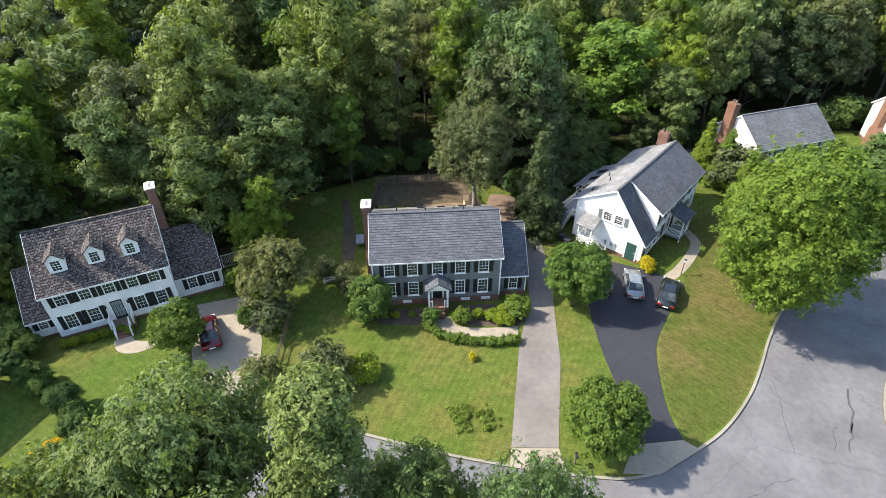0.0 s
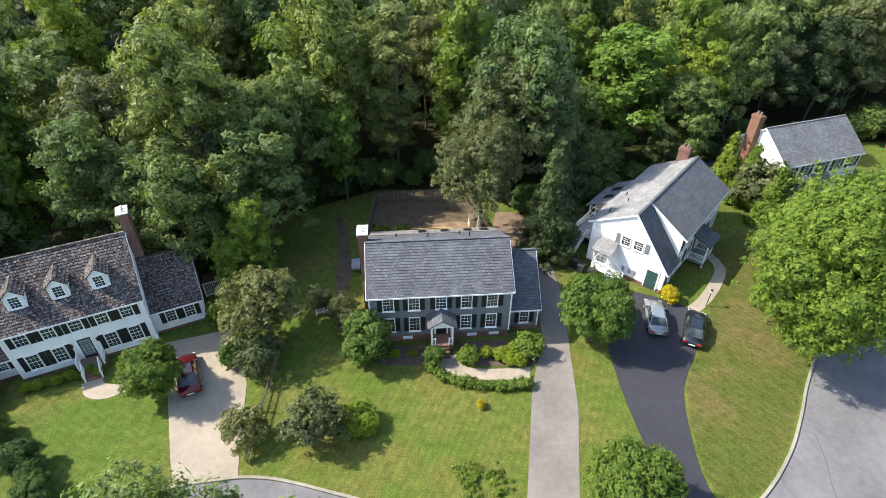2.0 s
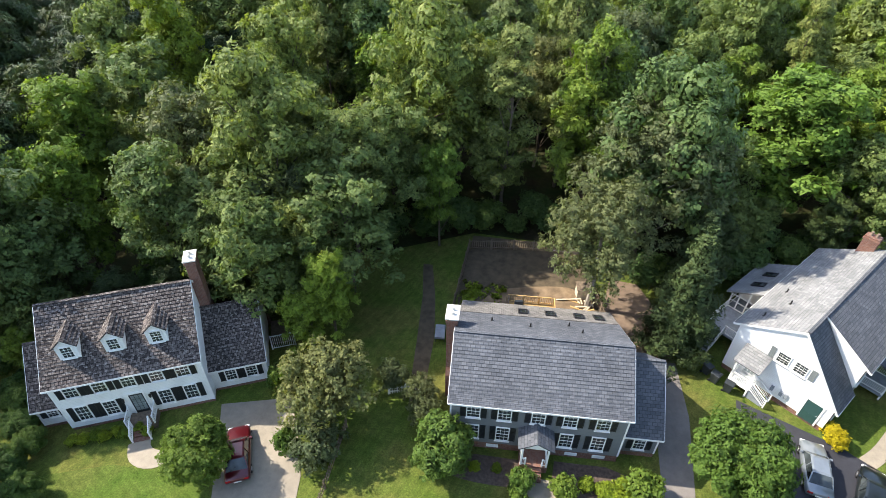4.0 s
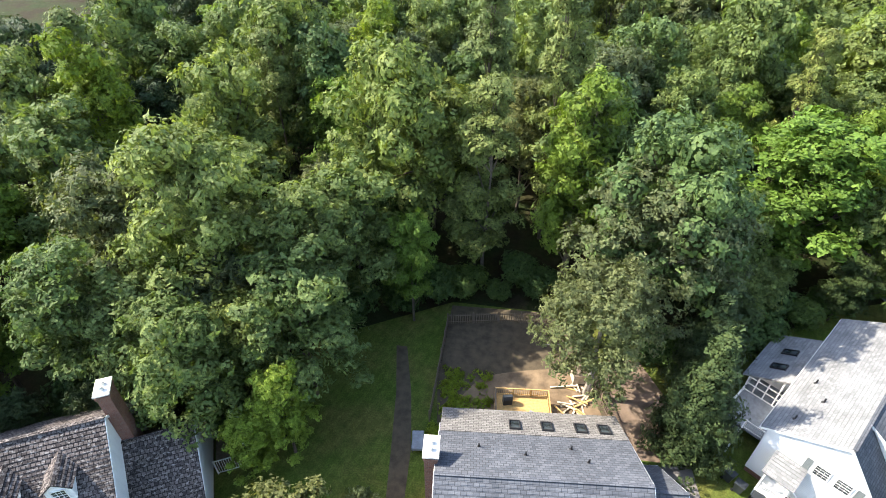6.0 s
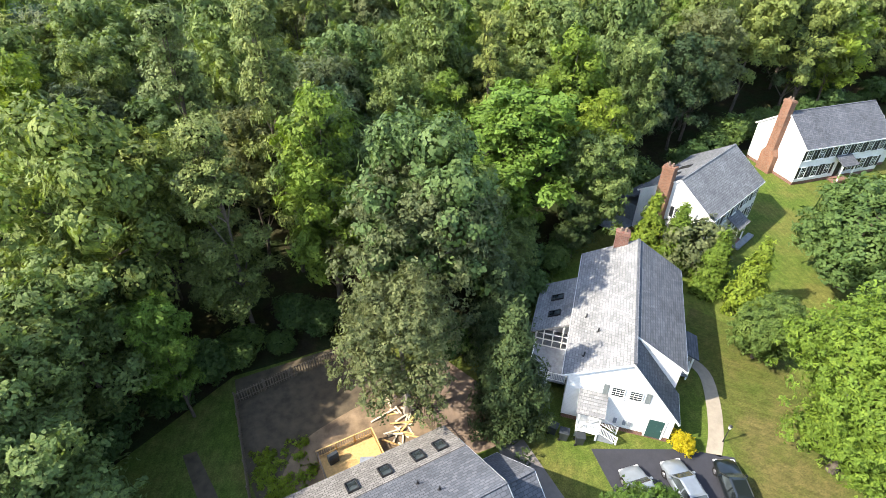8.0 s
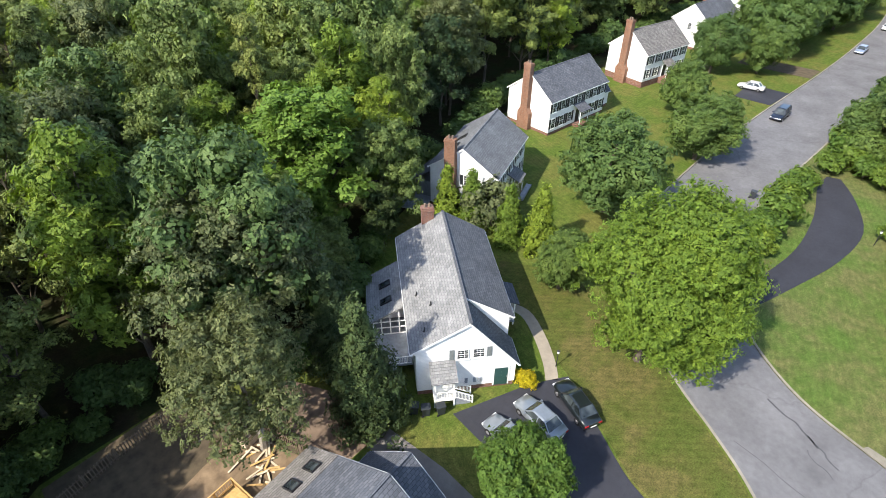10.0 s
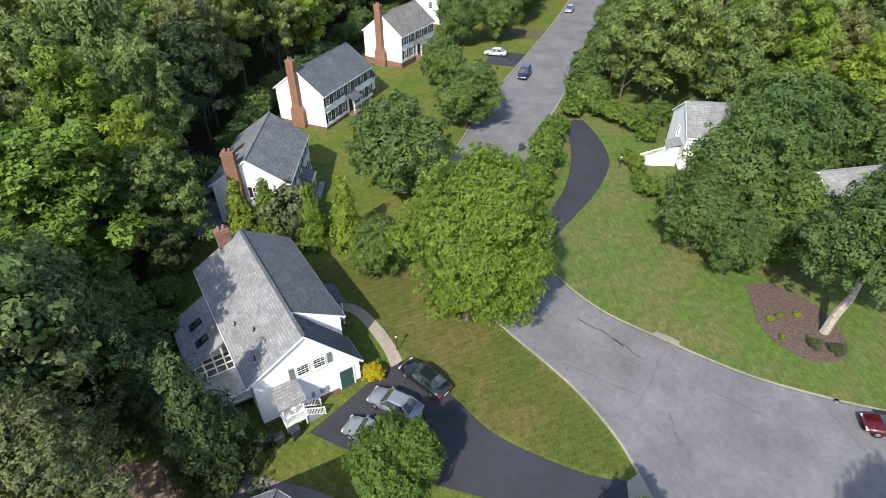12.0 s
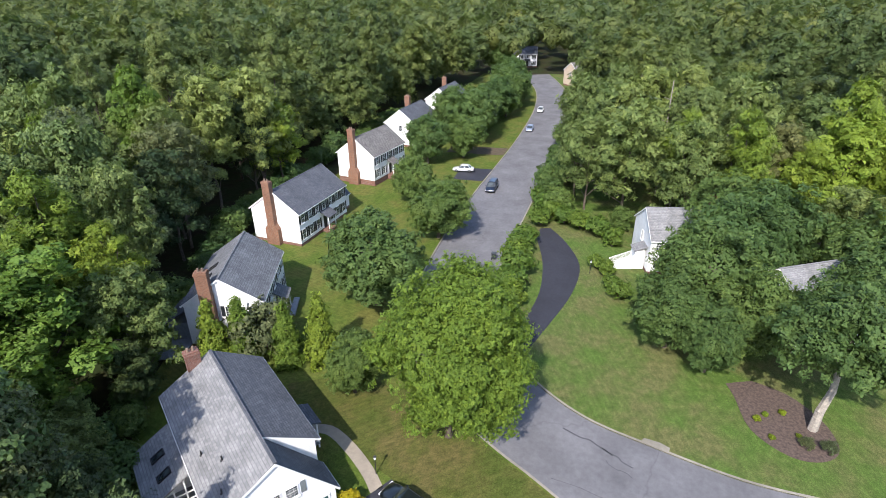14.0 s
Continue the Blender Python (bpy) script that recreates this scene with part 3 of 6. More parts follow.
def gable_house(h, x0, x1, y0, y1, eave, ridge, wall, roof, yr=None, over=0.3, rake=0.15, base=0.35, base_mat="brick", eave_back=None, name="wall"):
    """Body of a gabled block with its ridge along x: walls, foundation, two slopes, fasciae."""
    yr = (y0 + y1) / 2 if yr is None else yr
    eb = eave if eave_back is None else eave_back
    # a house wall is one shell with gables, thickness included
    bm = bmesh.new()
    prof = [(y0, base), (y1, base), (y1, eb - 0.12), (yr, ridge - 0.18), (y0, eave - 0.12)]
    prism(bm, [(x0, y, z) for y, z in prof], (x1 - x0, 0, 0))
    part(name, bm, wall, h)
    part("foundation", boxes((x0 + 0.02, x1 - 0.02, y0 + 0.02, y1 - 0.02, -0.15, base)), base_mat, h)
    kf = (ridge - eave) / (yr - y0)
    kb = (ridge - eb) / (y1 - yr)
    a, b = x0 - rake, x1 + rake
    ef, ebk = eave - kf * over, eb - kb * over
    slope(h, "roof", (a, y0 - over, ef), (b, y0 - over, ef), (b, yr, ridge), (a, yr, ridge), roof)
    slope(h, "roof", (b, y1 + over, ebk), (a, y1 + over, ebk), (a, yr, ridge), (b, yr, ridge), roof)
    part("ridge_cap", beam(bmesh.new(), (a, yr, ridge + 0.03), (b, yr, ridge + 0.03), 0.22, 0.07), roof, h)
    fascia(h, (a, y0 - over - 0.03, ef - 0.08), (b, y0 - over - 0.03, ef - 0.08), 0.14)
    fascia(h, (a, y1 + over + 0.03, ebk - 0.08), (b, y1 + over + 0.03, ebk - 0.08), 0.14)
    for x in (a - 0.02, b + 0.02):
        fascia(h, (x, y0 - over, ef - 0.12), (x, yr, ridge - 0.1), 0.17, 0.04)
        fascia(h, (x, y1 + over, ebk - 0.12), (x, yr, ridge - 0.1), 0.17, 0.04)
    for x in (x0, x1):
        part("corner_board", boxes((x - 0.02 if x == x0 else x - 0.1, x + 0.1 if x == x0 else x + 0.02, y0 - 0.02, y0 - 0.001, base, eave - 0.15)), "trim" if wall != "grey" else "trim", h, uv=False)


def chimney(h, x, y, wx, wy, top, material="brick", shoulder=0.0, cap=True):
    bm = bmesh.new()
    if shoulder:
        box(bm, x - wx / 2, x + wx / 2, y - wy / 2 - shoulder, y + wy / 2 + shoulder, -0.1, 2.6)
        prism(bm, [(x - wx / 2, y - wy / 2 - shoulder, 2.6), (x - wx / 2, y + wy / 2 + shoulder, 2.6), (x - wx / 2, y + wy / 2, 3.4), (x - wx / 2, y - wy / 2, 3.4)], (wx, 0, 0))
        box(bm, x - wx / 2, x + wx / 2, y - wy / 2, y + wy / 2, 3.4, top)
    else:
        box(bm, x - wx / 2, x + wx / 2, y - wy / 2, y + wy / 2, -0.1, top)
    box(bm, x - wx / 2 - 0.06, x + wx / 2 + 0.06, y - wy / 2 - 0.06, y + wy / 2 + 0.06, top - 0.35, top - 0.15)
    c = part("chimney", bm, material, h)
    if cap:
        bm = boxes((x - wx / 2 - 0.1, x + wx / 2 + 0.1, y - wy / 2 - 0.1, y + wy / 2 + 0.1, top, top + 0.1))
        part("cap", bm, "cap", c, uv=False)
    for s in (-0.22, 0.22):
        bm = tube(bmesh.new(), (x, y + s, top + (0.1 if cap else 0)), (x, y + s, top + 0.38), 0.13, 0.11, 10)
        part("flue", bm, "cap" if cap else "brick_tan", c, uv=False)


def rail(bm, p, q, height=0.95, step=0.13, post=0.1):
    """A balustrade of posts, rails and balusters from p to q."""
    p, q = Vector(p), Vector(q)
    up = Vector((0, 0, 1))
    for e in (p, q):
        beam(bm, e, e + up * (height + 0.08), post)
    beam(bm, p + up * height, q + up * height, 0.07)
    beam(bm, p + up * 0.12, q + up * 0.12, 0.05)
    n = int((q - p).length / step)
    for i in range(1, n):
        s = p.lerp(q, i / n)
        beam(bm, s + up * 0.12, s + up * height, 0.035)


def steps(bm, x0, x1, y, z, n, rise=0.18, run=0.28):
    """Steps down towards -y from the height z."""
    for i in range(n):
        box(bm, x0, x1, y - run * (i + 1), y - run * i, -0.1, z - rise * i - rise * 0)


def door(h, m, w, hh, material, panes=False, lab=""):
    d = part("door", boxes((-w / 2, w / 2, -0.03, 0.02, 0, hh)), material, h, lab, uv=False)
    d.matrix_basis = m
    bm = bmesh.new()
    for s in ((-w / 2 - 0.12, -w / 2, 0, hh), (w / 2, w / 2 + 0.12, 0, hh), (-w / 2 - 0.14, w / 2 + 0.14, hh, hh + 0.16)):
        box(bm, s[0], s[1], -0.06, 0.01, s[2], s[3])
    part("door_frame", bm, "trim", d, uv=False)
    bm = bmesh.new()
    if panes:
        for i in range(3):
            for j in range(4):
                box(bm, -w / 2 + 0.08 + i * (w - 0.16) / 3 + 0.02, -w / 2 + 0.08 + (i + 1) * (w - 0.16) / 3 - 0.02, -0.04, -0.031, 0.25 + j * (hh - 0.4) / 4 + 0.02, 0.25 + (j + 1) * (hh - 0.4) / 4 - 0.02)
        part("door_pane", bm, "glass_pale", d, uv=False)
    else:
        for i in range(2):
            for a, b in ((0.15, 0.9), (1.05, hh - 0.15)):
                box(bm, -w / 2 + 0.1 + i * (w / 2 - 0.05), -0.05 + i * (w / 2 - 0.05), -0.045, -0.031, a, b)
        part("door_panel", bm, material, d, uv=False)
    bm = bmesh.new()
    bmesh.ops.create_icosphere(bm, subdivisions=1, radius=0.05, matrix=Matrix.Translation((w / 2 - 0.1, -0.07, 1.0)))
    part("door_handle", bm, "alloy", d, uv=False)
    return d


def skylight(h, m, w=0.6, l=1.0):
    bm = bmesh.new()
    for s in ((-w / 2 - 0.08, -w / 2, -l / 2 - 0.08, l / 2 + 0.08), (w / 2, w / 2 + 0.08, -l / 2 - 0.08, l / 2 + 0.08), (-w / 2, w / 2, -l / 2 - 0.08, -l / 2), (-w / 2, w / 2, l / 2, l / 2 + 0.08)):
        box(bm, *s, 0, 0.16)
    f = part("skylight", bm, "dark", h, "dark-framed roof window", uv=False)
    f.matrix_basis = m
    part("pane", boxes((-w / 2, w / 2, -l / 2, l / 2, 0.05, 0.09)), "glass", f, uv=False)


def vent(h, m):
    bm = bmesh.new()
    tube(bm, (0, 0, -0.1), (0, 0, 0.4), 0.06, 0.06)
    tube(bm, (0, 0, -0.02), (0, 0, 0.06), 0.16, 0.08)
    o = part("vent_pipe", bm, "dark", h, uv=False)
    o.matrix_basis = m


def face_front(y):
    return pose(0, y, 0)


def face_left(x):
    return pose(x, 0, 0, 0, 0, -90)


def face_right(x):
    return pose(x, 0, 0, 0, 0, 90)


# the grey house
A = thing("grey_house", pose(-7.55, 39.78, 0, 0, 0, 5.2), "grey clapboard two-storey house with grey shingle roof and black shutters", "house")
LA, DA = 12.35, 8.9
gable_house(A, 0, LA, 0, DA, 5.75, 8.45, "grey", "shingle_grey", yr=3.75, eave_back=5.55, base=0.75)
for z, hh in ((3.85, 1.35), (1.35, 1.5)):
    windows(A, face_front(-0.01), [x for x in (1.65, 3.85, 6.2, 8.4, 10.65) if not (z < 3 and abs(x - 6.2) < 0.2)], z, 0.86, hh)
door(A, face_front(-0.02) @ pose(6.2, 0, 0.75), 0.95, 2.1, "black", lab="black front door")
p = part("porch_floor", boxes((5.2, 7.2, -1.5, 0, -0.1, 0.72)), "brick", A)
bm = bmesh.new()
steps(bm, 5.6, 6.8, -1.5, 0.55, 3)
part("steps", bm, "brick", A, "brick front steps")
bm = bmesh.new()
for x in (5.3, 7.1):
    beam(bm, (x, -1.42, 0.72), (x, -1.42, 2.95), 0.13)
    beam(bm, (x, -0.05, 0.72), (x, -0.05, 2.95), 0.13)
box(bm, 5.2, 7.2, -1.5, 0, 2.9, 3.1)
part("porch_frame", bm, "trim", A, uv=False)
for x, xa, xb in ((5.3, 5.3, 5.6), (7.1, 6.8, 7.1)):
    bm = bmesh.new()
    rail(bm, (x, -1.42, 0.72), (x, -0.06, 0.72), 0.8)
    rail(bm, (xa, -1.42, 0.72), (xb, -1.42, 0.72), 0.8)
    part("porch_railing", bm, "trim", A, uv=False)
part("porch_gable", prism(bmesh.new(), [(5.1, -1.5, 3.05), (7.3, -1.5, 3.05), (6.2, -1.5, 3.75)], (0, 1.49, 0)), "trim", A)
slope(A, "porch_roof", (4.95, -1.7, 3.02), (4.95, 0, 3.02), (6.2, 0, 3.86), (6.2, -1.7, 3.86), "shingle_grey", 0.08)
slope(A, "porch_roof", (7.45, 0, 3.02), (7.45, -1.7, 3.02), (6.2, -1.7, 3.86), (6.2, 0, 3.86), "shingle_grey", 0.08)
for x in (3.2, 9.0, 11.0):
    part("foundation_vent", boxes((x - 0.45, x + 0.45, -0.04, 0.0, 0.28, 0.62)), "trim", A, uv=False)
chimney(A, -0.42, 5.3, 0.8, 1.35, 8.65, "brick", 0.35)
# side wing
gable_house(A, LA + 0.02, LA + 2.75, 0.7, 8.2, 2.95, 6.3, "grey", "shingle_grey", yr=4.6, base=0.5, over=0.3)
windows(A, face_front(0.69), [LA + 1.45], 1.0, 0.75, 1.3)
# rear addition with roof windows
bm = prism(bmesh.new(), [(0.05, DA + 0.02, 0.3), (0.05, 10.85, 0.3), (0.05, 10.85, 4.2), (0.05, DA + 0.02, 5.3)], (LA - 0.1, 0, 0))
part("rear_wall", bm, "grey", A)
RP, RQ = (11.2, 4.33), (8.25, 5.99)
slope(A, "rear_roof", (LA + 0.1, RP[0], RP[1]), (-0.1, RP[0], RP[1]), (-0.1, RQ[0], RQ[1]), (LA + 0.1, RQ[0], RQ[1]), "shingle_brown", 0.12)
ra = math.degrees(math.atan2(RQ[1] - RP[1], RP[0] - RQ[0]))
for x in (5.0, 7.2, 9.5, 11.1):
    skylight(A, pose(x, 9.25, RP[1] + (RP[0] - 9.25) * (RQ[1] - RP[1]) / (RP[0] - RQ[0]), -ra, 0, 0), 0.62, 1.05)
for x, y in ((2.5, 6.6), (5.4, 6.0), (8.4, 6.9), (9.2, 5.6)):
    vent(A, pose(x, y, 8.45 - (y - 3.75) * 2.9 / 5.15))

# the white house with shake roof
B = thing("white_house", pose(-36.05, 34.85, 0, 0, 0, 27.3), "white clapboard house with weathered wooden shake roof and three dormers", "house")
LB, DB = 10.4, 8.6
gable_house(B, 0, LB, 0, DB, 5.45, 9.35, "white", "shake", base=0.3)
for z, hh in ((3.75, 1.35), (1.05, 1.5)):
    windows(B, face_front(-0.01), [x for x in (1.35, 3.25, 5.2, 7.15, 9.0) if not (z < 3 and abs(x - 5.2) < 0.2)], z, 0.85, hh)
door(B, face_front(-0.02) @ pose(5.2, 0, 0.6), 1.0, 2.2, "black", True, "black glazed front door")
part("stoop", boxes((4.2, 6.2, -1.4, 0, -0.1, 0.58)), "wood_old", B)
bm = bmesh.new()
steps(bm, 4.6, 5.8, -1.4, 0.45, 3, 0.15, 0.32)
part("steps", bm, "brick", B, "red brick steps")
for x in (4.25, 6.15):
    bm = bmesh.new()
    rail(bm, (x, -1.36, 0.58), (x, -0.06, 0.58), 0.9)
    part("stoop_railing", bm, "trim", B, uv=False)
for x in (4.55, 5.85):
    bm = bmesh.new()
    rail(bm, (x, -2.35, 0.0), (x, -1.38, 0.55), 0.9)
    part("step_railing", bm, "trim", B, uv=False)
for x in (4.25, 6.15):
    bm = bmesh.new()
    tube(bm, (x, -0.14, 2.2), (x, -0.14, 2.5), 0.08, 0.1)
    part("wall_lantern", bm, "dark", B, uv=False)
chimney(B, LB + 0.4, 5.4, 0.75, 1.25, 10.75, "brick", 0.3)
kB = (9.35 - 5.45) / (DB / 2)
for x in (2.0, 5.0, 7.9):
    y0, z0 = 1.15, 5.45 + kB * 1.15
    bm = prism(bmesh.new(), [(x - 0.68, y0, z0 - 0.1), (x + 0.68, y0, z0 - 0.1), (x + 0.68, y0, z0 + 1.35), (x, y0, z0 + 1.95), (x - 0.68, y0, z0 + 1.35)], (0, 2.0, 0))
    d = part("dormer", bm, "white", B)
    sash(0.7, 1.0, d, pose(x, y0 - 0.01, z0 + 0.2))
    for s in (-1, 1):
        e = Vector((x + s * 0.85, y0 - 0.15, z0 + 1.25))
        slope(d, "dormer_roof", e, e + Vector((0, 1.75, 0)), (x, y0 + 2.3, z0 + 2.05), (x, y0 - 0.15, z0 + 2.05), "shake", 0.07, 0.3)
gable_house(B, LB + 0.02, LB + 4.3, 1.0, 7.6, 2.95, 6.15, "white", "shake", yr=4.6, base=0.3)
windows(B, face_front(0.99), [LB + 1.5, LB + 3.1], 1.1, 0.75, 1.2)
gable_house(B, -2.1, -0.02, 0.8, 6.6, 2.6, 5.9, "white", "shake", yr=4.2, base=0.3)
windows(B, face_front(0.79), [-1.05], 1.2, 0.65, 0.85)
part("side_deck", boxes((LB + 4.6, LB + 6.6, 4.4, 7.2, 0.6, 0.75)), "wood_old", B)
bm = bmesh.new()
for a, b in (((LB + 4.6, 4.4, 0), (LB + 6.6, 4.4, 0)), ((LB + 6.6, 4.4, 0), (LB + 6.6, 7.2, 0))):
    rail(bm, a, b, 1.6, 0.16)
part("deck_railing", bm, "trim", B, uv=False)

# the white house at the black drive: x along the ridge, y towards the woods
C = thing("white_gabled_house", pose(17.2, 49.2, 0, 0, 0, 50.5), "white clapboard gabled house with pale shingle roof and side porch", "house")
LC, RC = 15.4, 7.95
prof_lo = [(-3.95, 0.5), (4.3, 0.5), (4.3, 5.35), (0, RC - 0.15), (-3.95, 2.85)]
part("wall", prism(bmesh.new(), [(0.15, y, z) for y, z in prof_lo], (2.85, 0, 0)), "white", C)
prof_hi = [(-3.9, 0.5), (4.28, 0.5), (4.28, 5.3), (0, RC - 0.16), (-3.9, 5.35)]
part("wall", prism(bmesh.new(), [(3.02, y, z) for y, z in prof_hi], (LC - 3.1, 0, 0)), "white", C)
part("foundation", boxes((0.18, LC - 0.1, -3.85, 4.25, -0.15, 0.5)), "brick", C)
# sunlight is put into the shingle colour: sunward slope pale, opposite slopes dark
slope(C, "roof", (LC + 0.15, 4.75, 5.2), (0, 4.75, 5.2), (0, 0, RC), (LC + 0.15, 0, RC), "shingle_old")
slope(C, "roof", (2.9, -4.3, 5.25), (LC + 0.15, -4.3, 5.25), (LC + 0.15, 0, RC), (2.9, 0, RC), "shingle_blue_shade")
slope(C, "roof", (0, -4.25, 2.62), (2.99, -4.25, 2.62), (2.99, 0, RC - 0.06), (0, 0, RC - 0.06), "shingle_blue_shade")
part("ridge_cap", beam(bmesh.new(), (0, 0, RC + 0.03), (LC + 0.15, 0, RC + 0.03), 0.24, 0.08), "shingle_blue_shade", C)
for a, b in (((-0.02, -4.25, 2.5), (-0.02, 0, RC - 0.17)), ((-0.02, 4.75, 5.08), (-0.02, 0, RC - 0.12)), ((0, 4.78, 5.1), (LC, 4.78, 5.1)), ((2.88, -4.33, 5.15), (LC, -4.33, 5.15)), ((0, -4.28, 2.54), (3.0, -4.28, 2.54)), ((2.9, -4.3, 5.12), (2.9, -0.1, RC - 0.14)), ((LC + 0.17, -4.3, 5.15), (LC + 0.17, 0, RC - 0.1)), ((LC + 0.17, 4.75, 5.1), (LC + 0.17, 0, RC - 0.1))):
    fascia(C, a, b, 0.15)
FL = face_left(0.14)
for y in (0.55, -0.75):
    sash(0.85, 0.95, C, FL @ pose(-y, 0, 4.0))
for y in (1.42, -1.62):
    shutter(0.4, 1.1, C, FL @ pose(-y, 0, 3.95), "shutter_grey")
door(C, FL @ pose(2.75, 0, 0.25), 1.15, 2.1, "door_green", lab="dark green side door")
d = door(C, FL @ pose(-2.2, 0, 0.95), 0.9, 2.0, "white", True, "white glazed side door")
part("side_porch_floor", boxes((-1.35, 0.14, 1.35, 3.05, 0.75, 0.92)), "trim", C, uv=False)
bm = bmesh.new()
for y in (1.42, 2.98):
    beam(bm, (-1.28, y, -0.1), (-1.28, y, 3.15), 0.12)
box(bm, -1.4, 0.14, 1.3, 3.1, 3.05, 3.2)
part("side_porch_frame", bm, "trim", C, uv=False)
bm = bmesh.new()
rail(bm, (-1.28, 1.42, 0.92), (-1.28, 2.98, 0.92), 0.85)
rail(bm, (-1.28, 2.98, 0.92), (0.1, 2.98, 0.92), 0.85)
rail(bm, (-1.28, -0.1, 0.1), (-1.28, 1.3, 0.92), 0.85)
rail(bm, (-0.35, -0.1, 0.1), (-0.35, 1.3, 0.92), 0.85)
part("side_porch_railing", bm, "trim", C, uv=False)
bm = bmesh.new()
for i in range(4):
    box(bm, -1.25, -0.38, 1.35 - 0.32 * (i + 1), 1.35 - 0.32 * i, -0.1, 0.74 - 0.18 * i)
part("side_porch_steps", bm, "deck_grey", C, uv=False)
slope(C, "side_porch_roof", (-1.6, 3.25, 3.18), (-1.6, 1.15, 3.18), (0.14, 1.15, 3.95), (0.14, 3.25, 3.95), "shingle_old", 0.1)
for y in (0.2, -0.5, -0.9):
    part("meter_box", boxes((0.02, 0.14, y - 0.12, y + 0.12, 1.0, 1.5)), "deck_grey", C, uv=False)
FR = face_front(-3.91)
windows(C, FR, (4.2, 6.1, 9.4, 11.3, 13.4), 3.6, 0.8, 1.3)
windows(C, FR, (4.4, 6.3, 11.0, 13.2), 1.1, 0.8, 1.4)
windows(C, face_front(-3.96), (1.5,), 0.9, 0.75, 1.2)
door(C, FR @ pose(8.2, 0, 0.6), 0.95, 2.1, "black", lab="black front door")
part("front_porch_floor", boxes((7.0, 9.5, -5.7, -3.92, 0.4, 0.58)), "deck_grey", C, uv=False)
for x in (7.1, 9.4):
    part("porch_post", beam(bmesh.new(), (x, -5.6, -0.1), (x, -5.6, 3.0), 0.12), "trim", C, uv=False)
for x, xa, xb in ((7.1, 7.1, 7.8), (9.4, 8.8, 9.4)):
    bm = bmesh.new()
    rail(bm, (xa, -5.6, 0.58), (xb, -5.6, 0.58), 0.85)
    rail(bm, (x, -5.6, 0.58), (x, -4.0, 0.58), 0.85)
    part("front_porch_railing", bm, "trim", C, uv=False)
slope(C, "front_porch_roof", (6.8, -5.95, 2.85), (9.7, -5.95, 2.85), (9.7, -3.92, 3.7), (6.8, -3.92, 3.7), "shingle_grey", 0.1)
chimney(C, LC + 0.1, 1.5, 0.8, 1.2, 8.6, "brick", 0, False)
# screened sun porch and deck on the woods side
SU0, SU1 = 6.2, 12.6
part("porch_room", prism(bmesh.new(), [(SU0 + 2.2, 4.32, 0.3), (SU0 + 2.2, 7.5, 0.3), (SU0 + 2.2, 7.5, 2.55), (SU0 + 2.2, 4.32, 4.3)], (SU1 - SU0 - 2.3, 0, 0)), "white", C)
slope(C, "porch_room_roof", (SU1 + 0.1, 8.0, 2.7), (SU0, 8.0, 2.7), (SU0, 4.3, 4.75), (SU1 + 0.1, 4.3, 4.75), "shingle_old", 0.12)
sa = math.degrees(math.atan2(2.05, 3.7))
for x in (8.0, 10.2):
    skylight(C, pose(x, 6.2, 2.7 + 1.8 * 2.05 / 3.7, -sa, 0, 0), 0.55, 1.0)
bm = bmesh.new()
for y in (4.4, 5.2, 6.0, 6.8, 7.5):
    beam(bm, (SU0 + 0.15, y, 1.1), (SU0 + 0.15, y, 2.95 + (7.5 - y) * 0.5), 0.1)
for z in (1.2, 2.0, 2.7):
    beam(bm, (SU0 + 0.15, 4.4, z), (SU0 + 0.15, 7.5, z), 0.08)
    beam(bm, (SU0 + 0.15, 7.5, z), (SU0 + 2.3, 7.5, z), 0.08)
part("screen_frame", bm, "trim", C, uv=False)
part("porch_deck", boxes((2.6, SU0 + 2.2, 4.35, 7.5, 1.0, 1.15)), "deck_grey", C, uv=False)
for x in (2.7, 4.4, 6.2):
    part("deck_post", boxes((x - 0.06, x + 0.06, 7.35, 7.47, -0.1, 1.0)), "trim", C, uv=False)
bm = bmesh.new()
rail(bm, (2.65, 4.4, 1.15), (2.65, 5.8, 1.15), 0.9)
rail(bm, (2.65, 7.45, 1.15), (SU0, 7.45, 1.15), 0.9)
part("deck_railing", bm, "trim", C, uv=False)
for y in (5.85, 7.4):
    part("stair_railing", (lambda b: (rail(b, (0.55, y, 0.05), (2.6, y, 1.15), 0.9), b)[1])(bmesh.new()), "trim", C, uv=False)
for i in range(6):
    part("stair_tread", boxes((0.55 + 0.34 * i, 0.87 + 0.34 * i, 5.9, 7.35, 0.1 + 0.17 * i, 0.15 + 0.17 * i)), "deck_grey", C, uv=False)
for x, y in ((4.0, 2.6), (6.0, 3.6), (1.6, 3.4)):
    vent(C, pose(x, y, RC - y * 2.75 / 4.75))


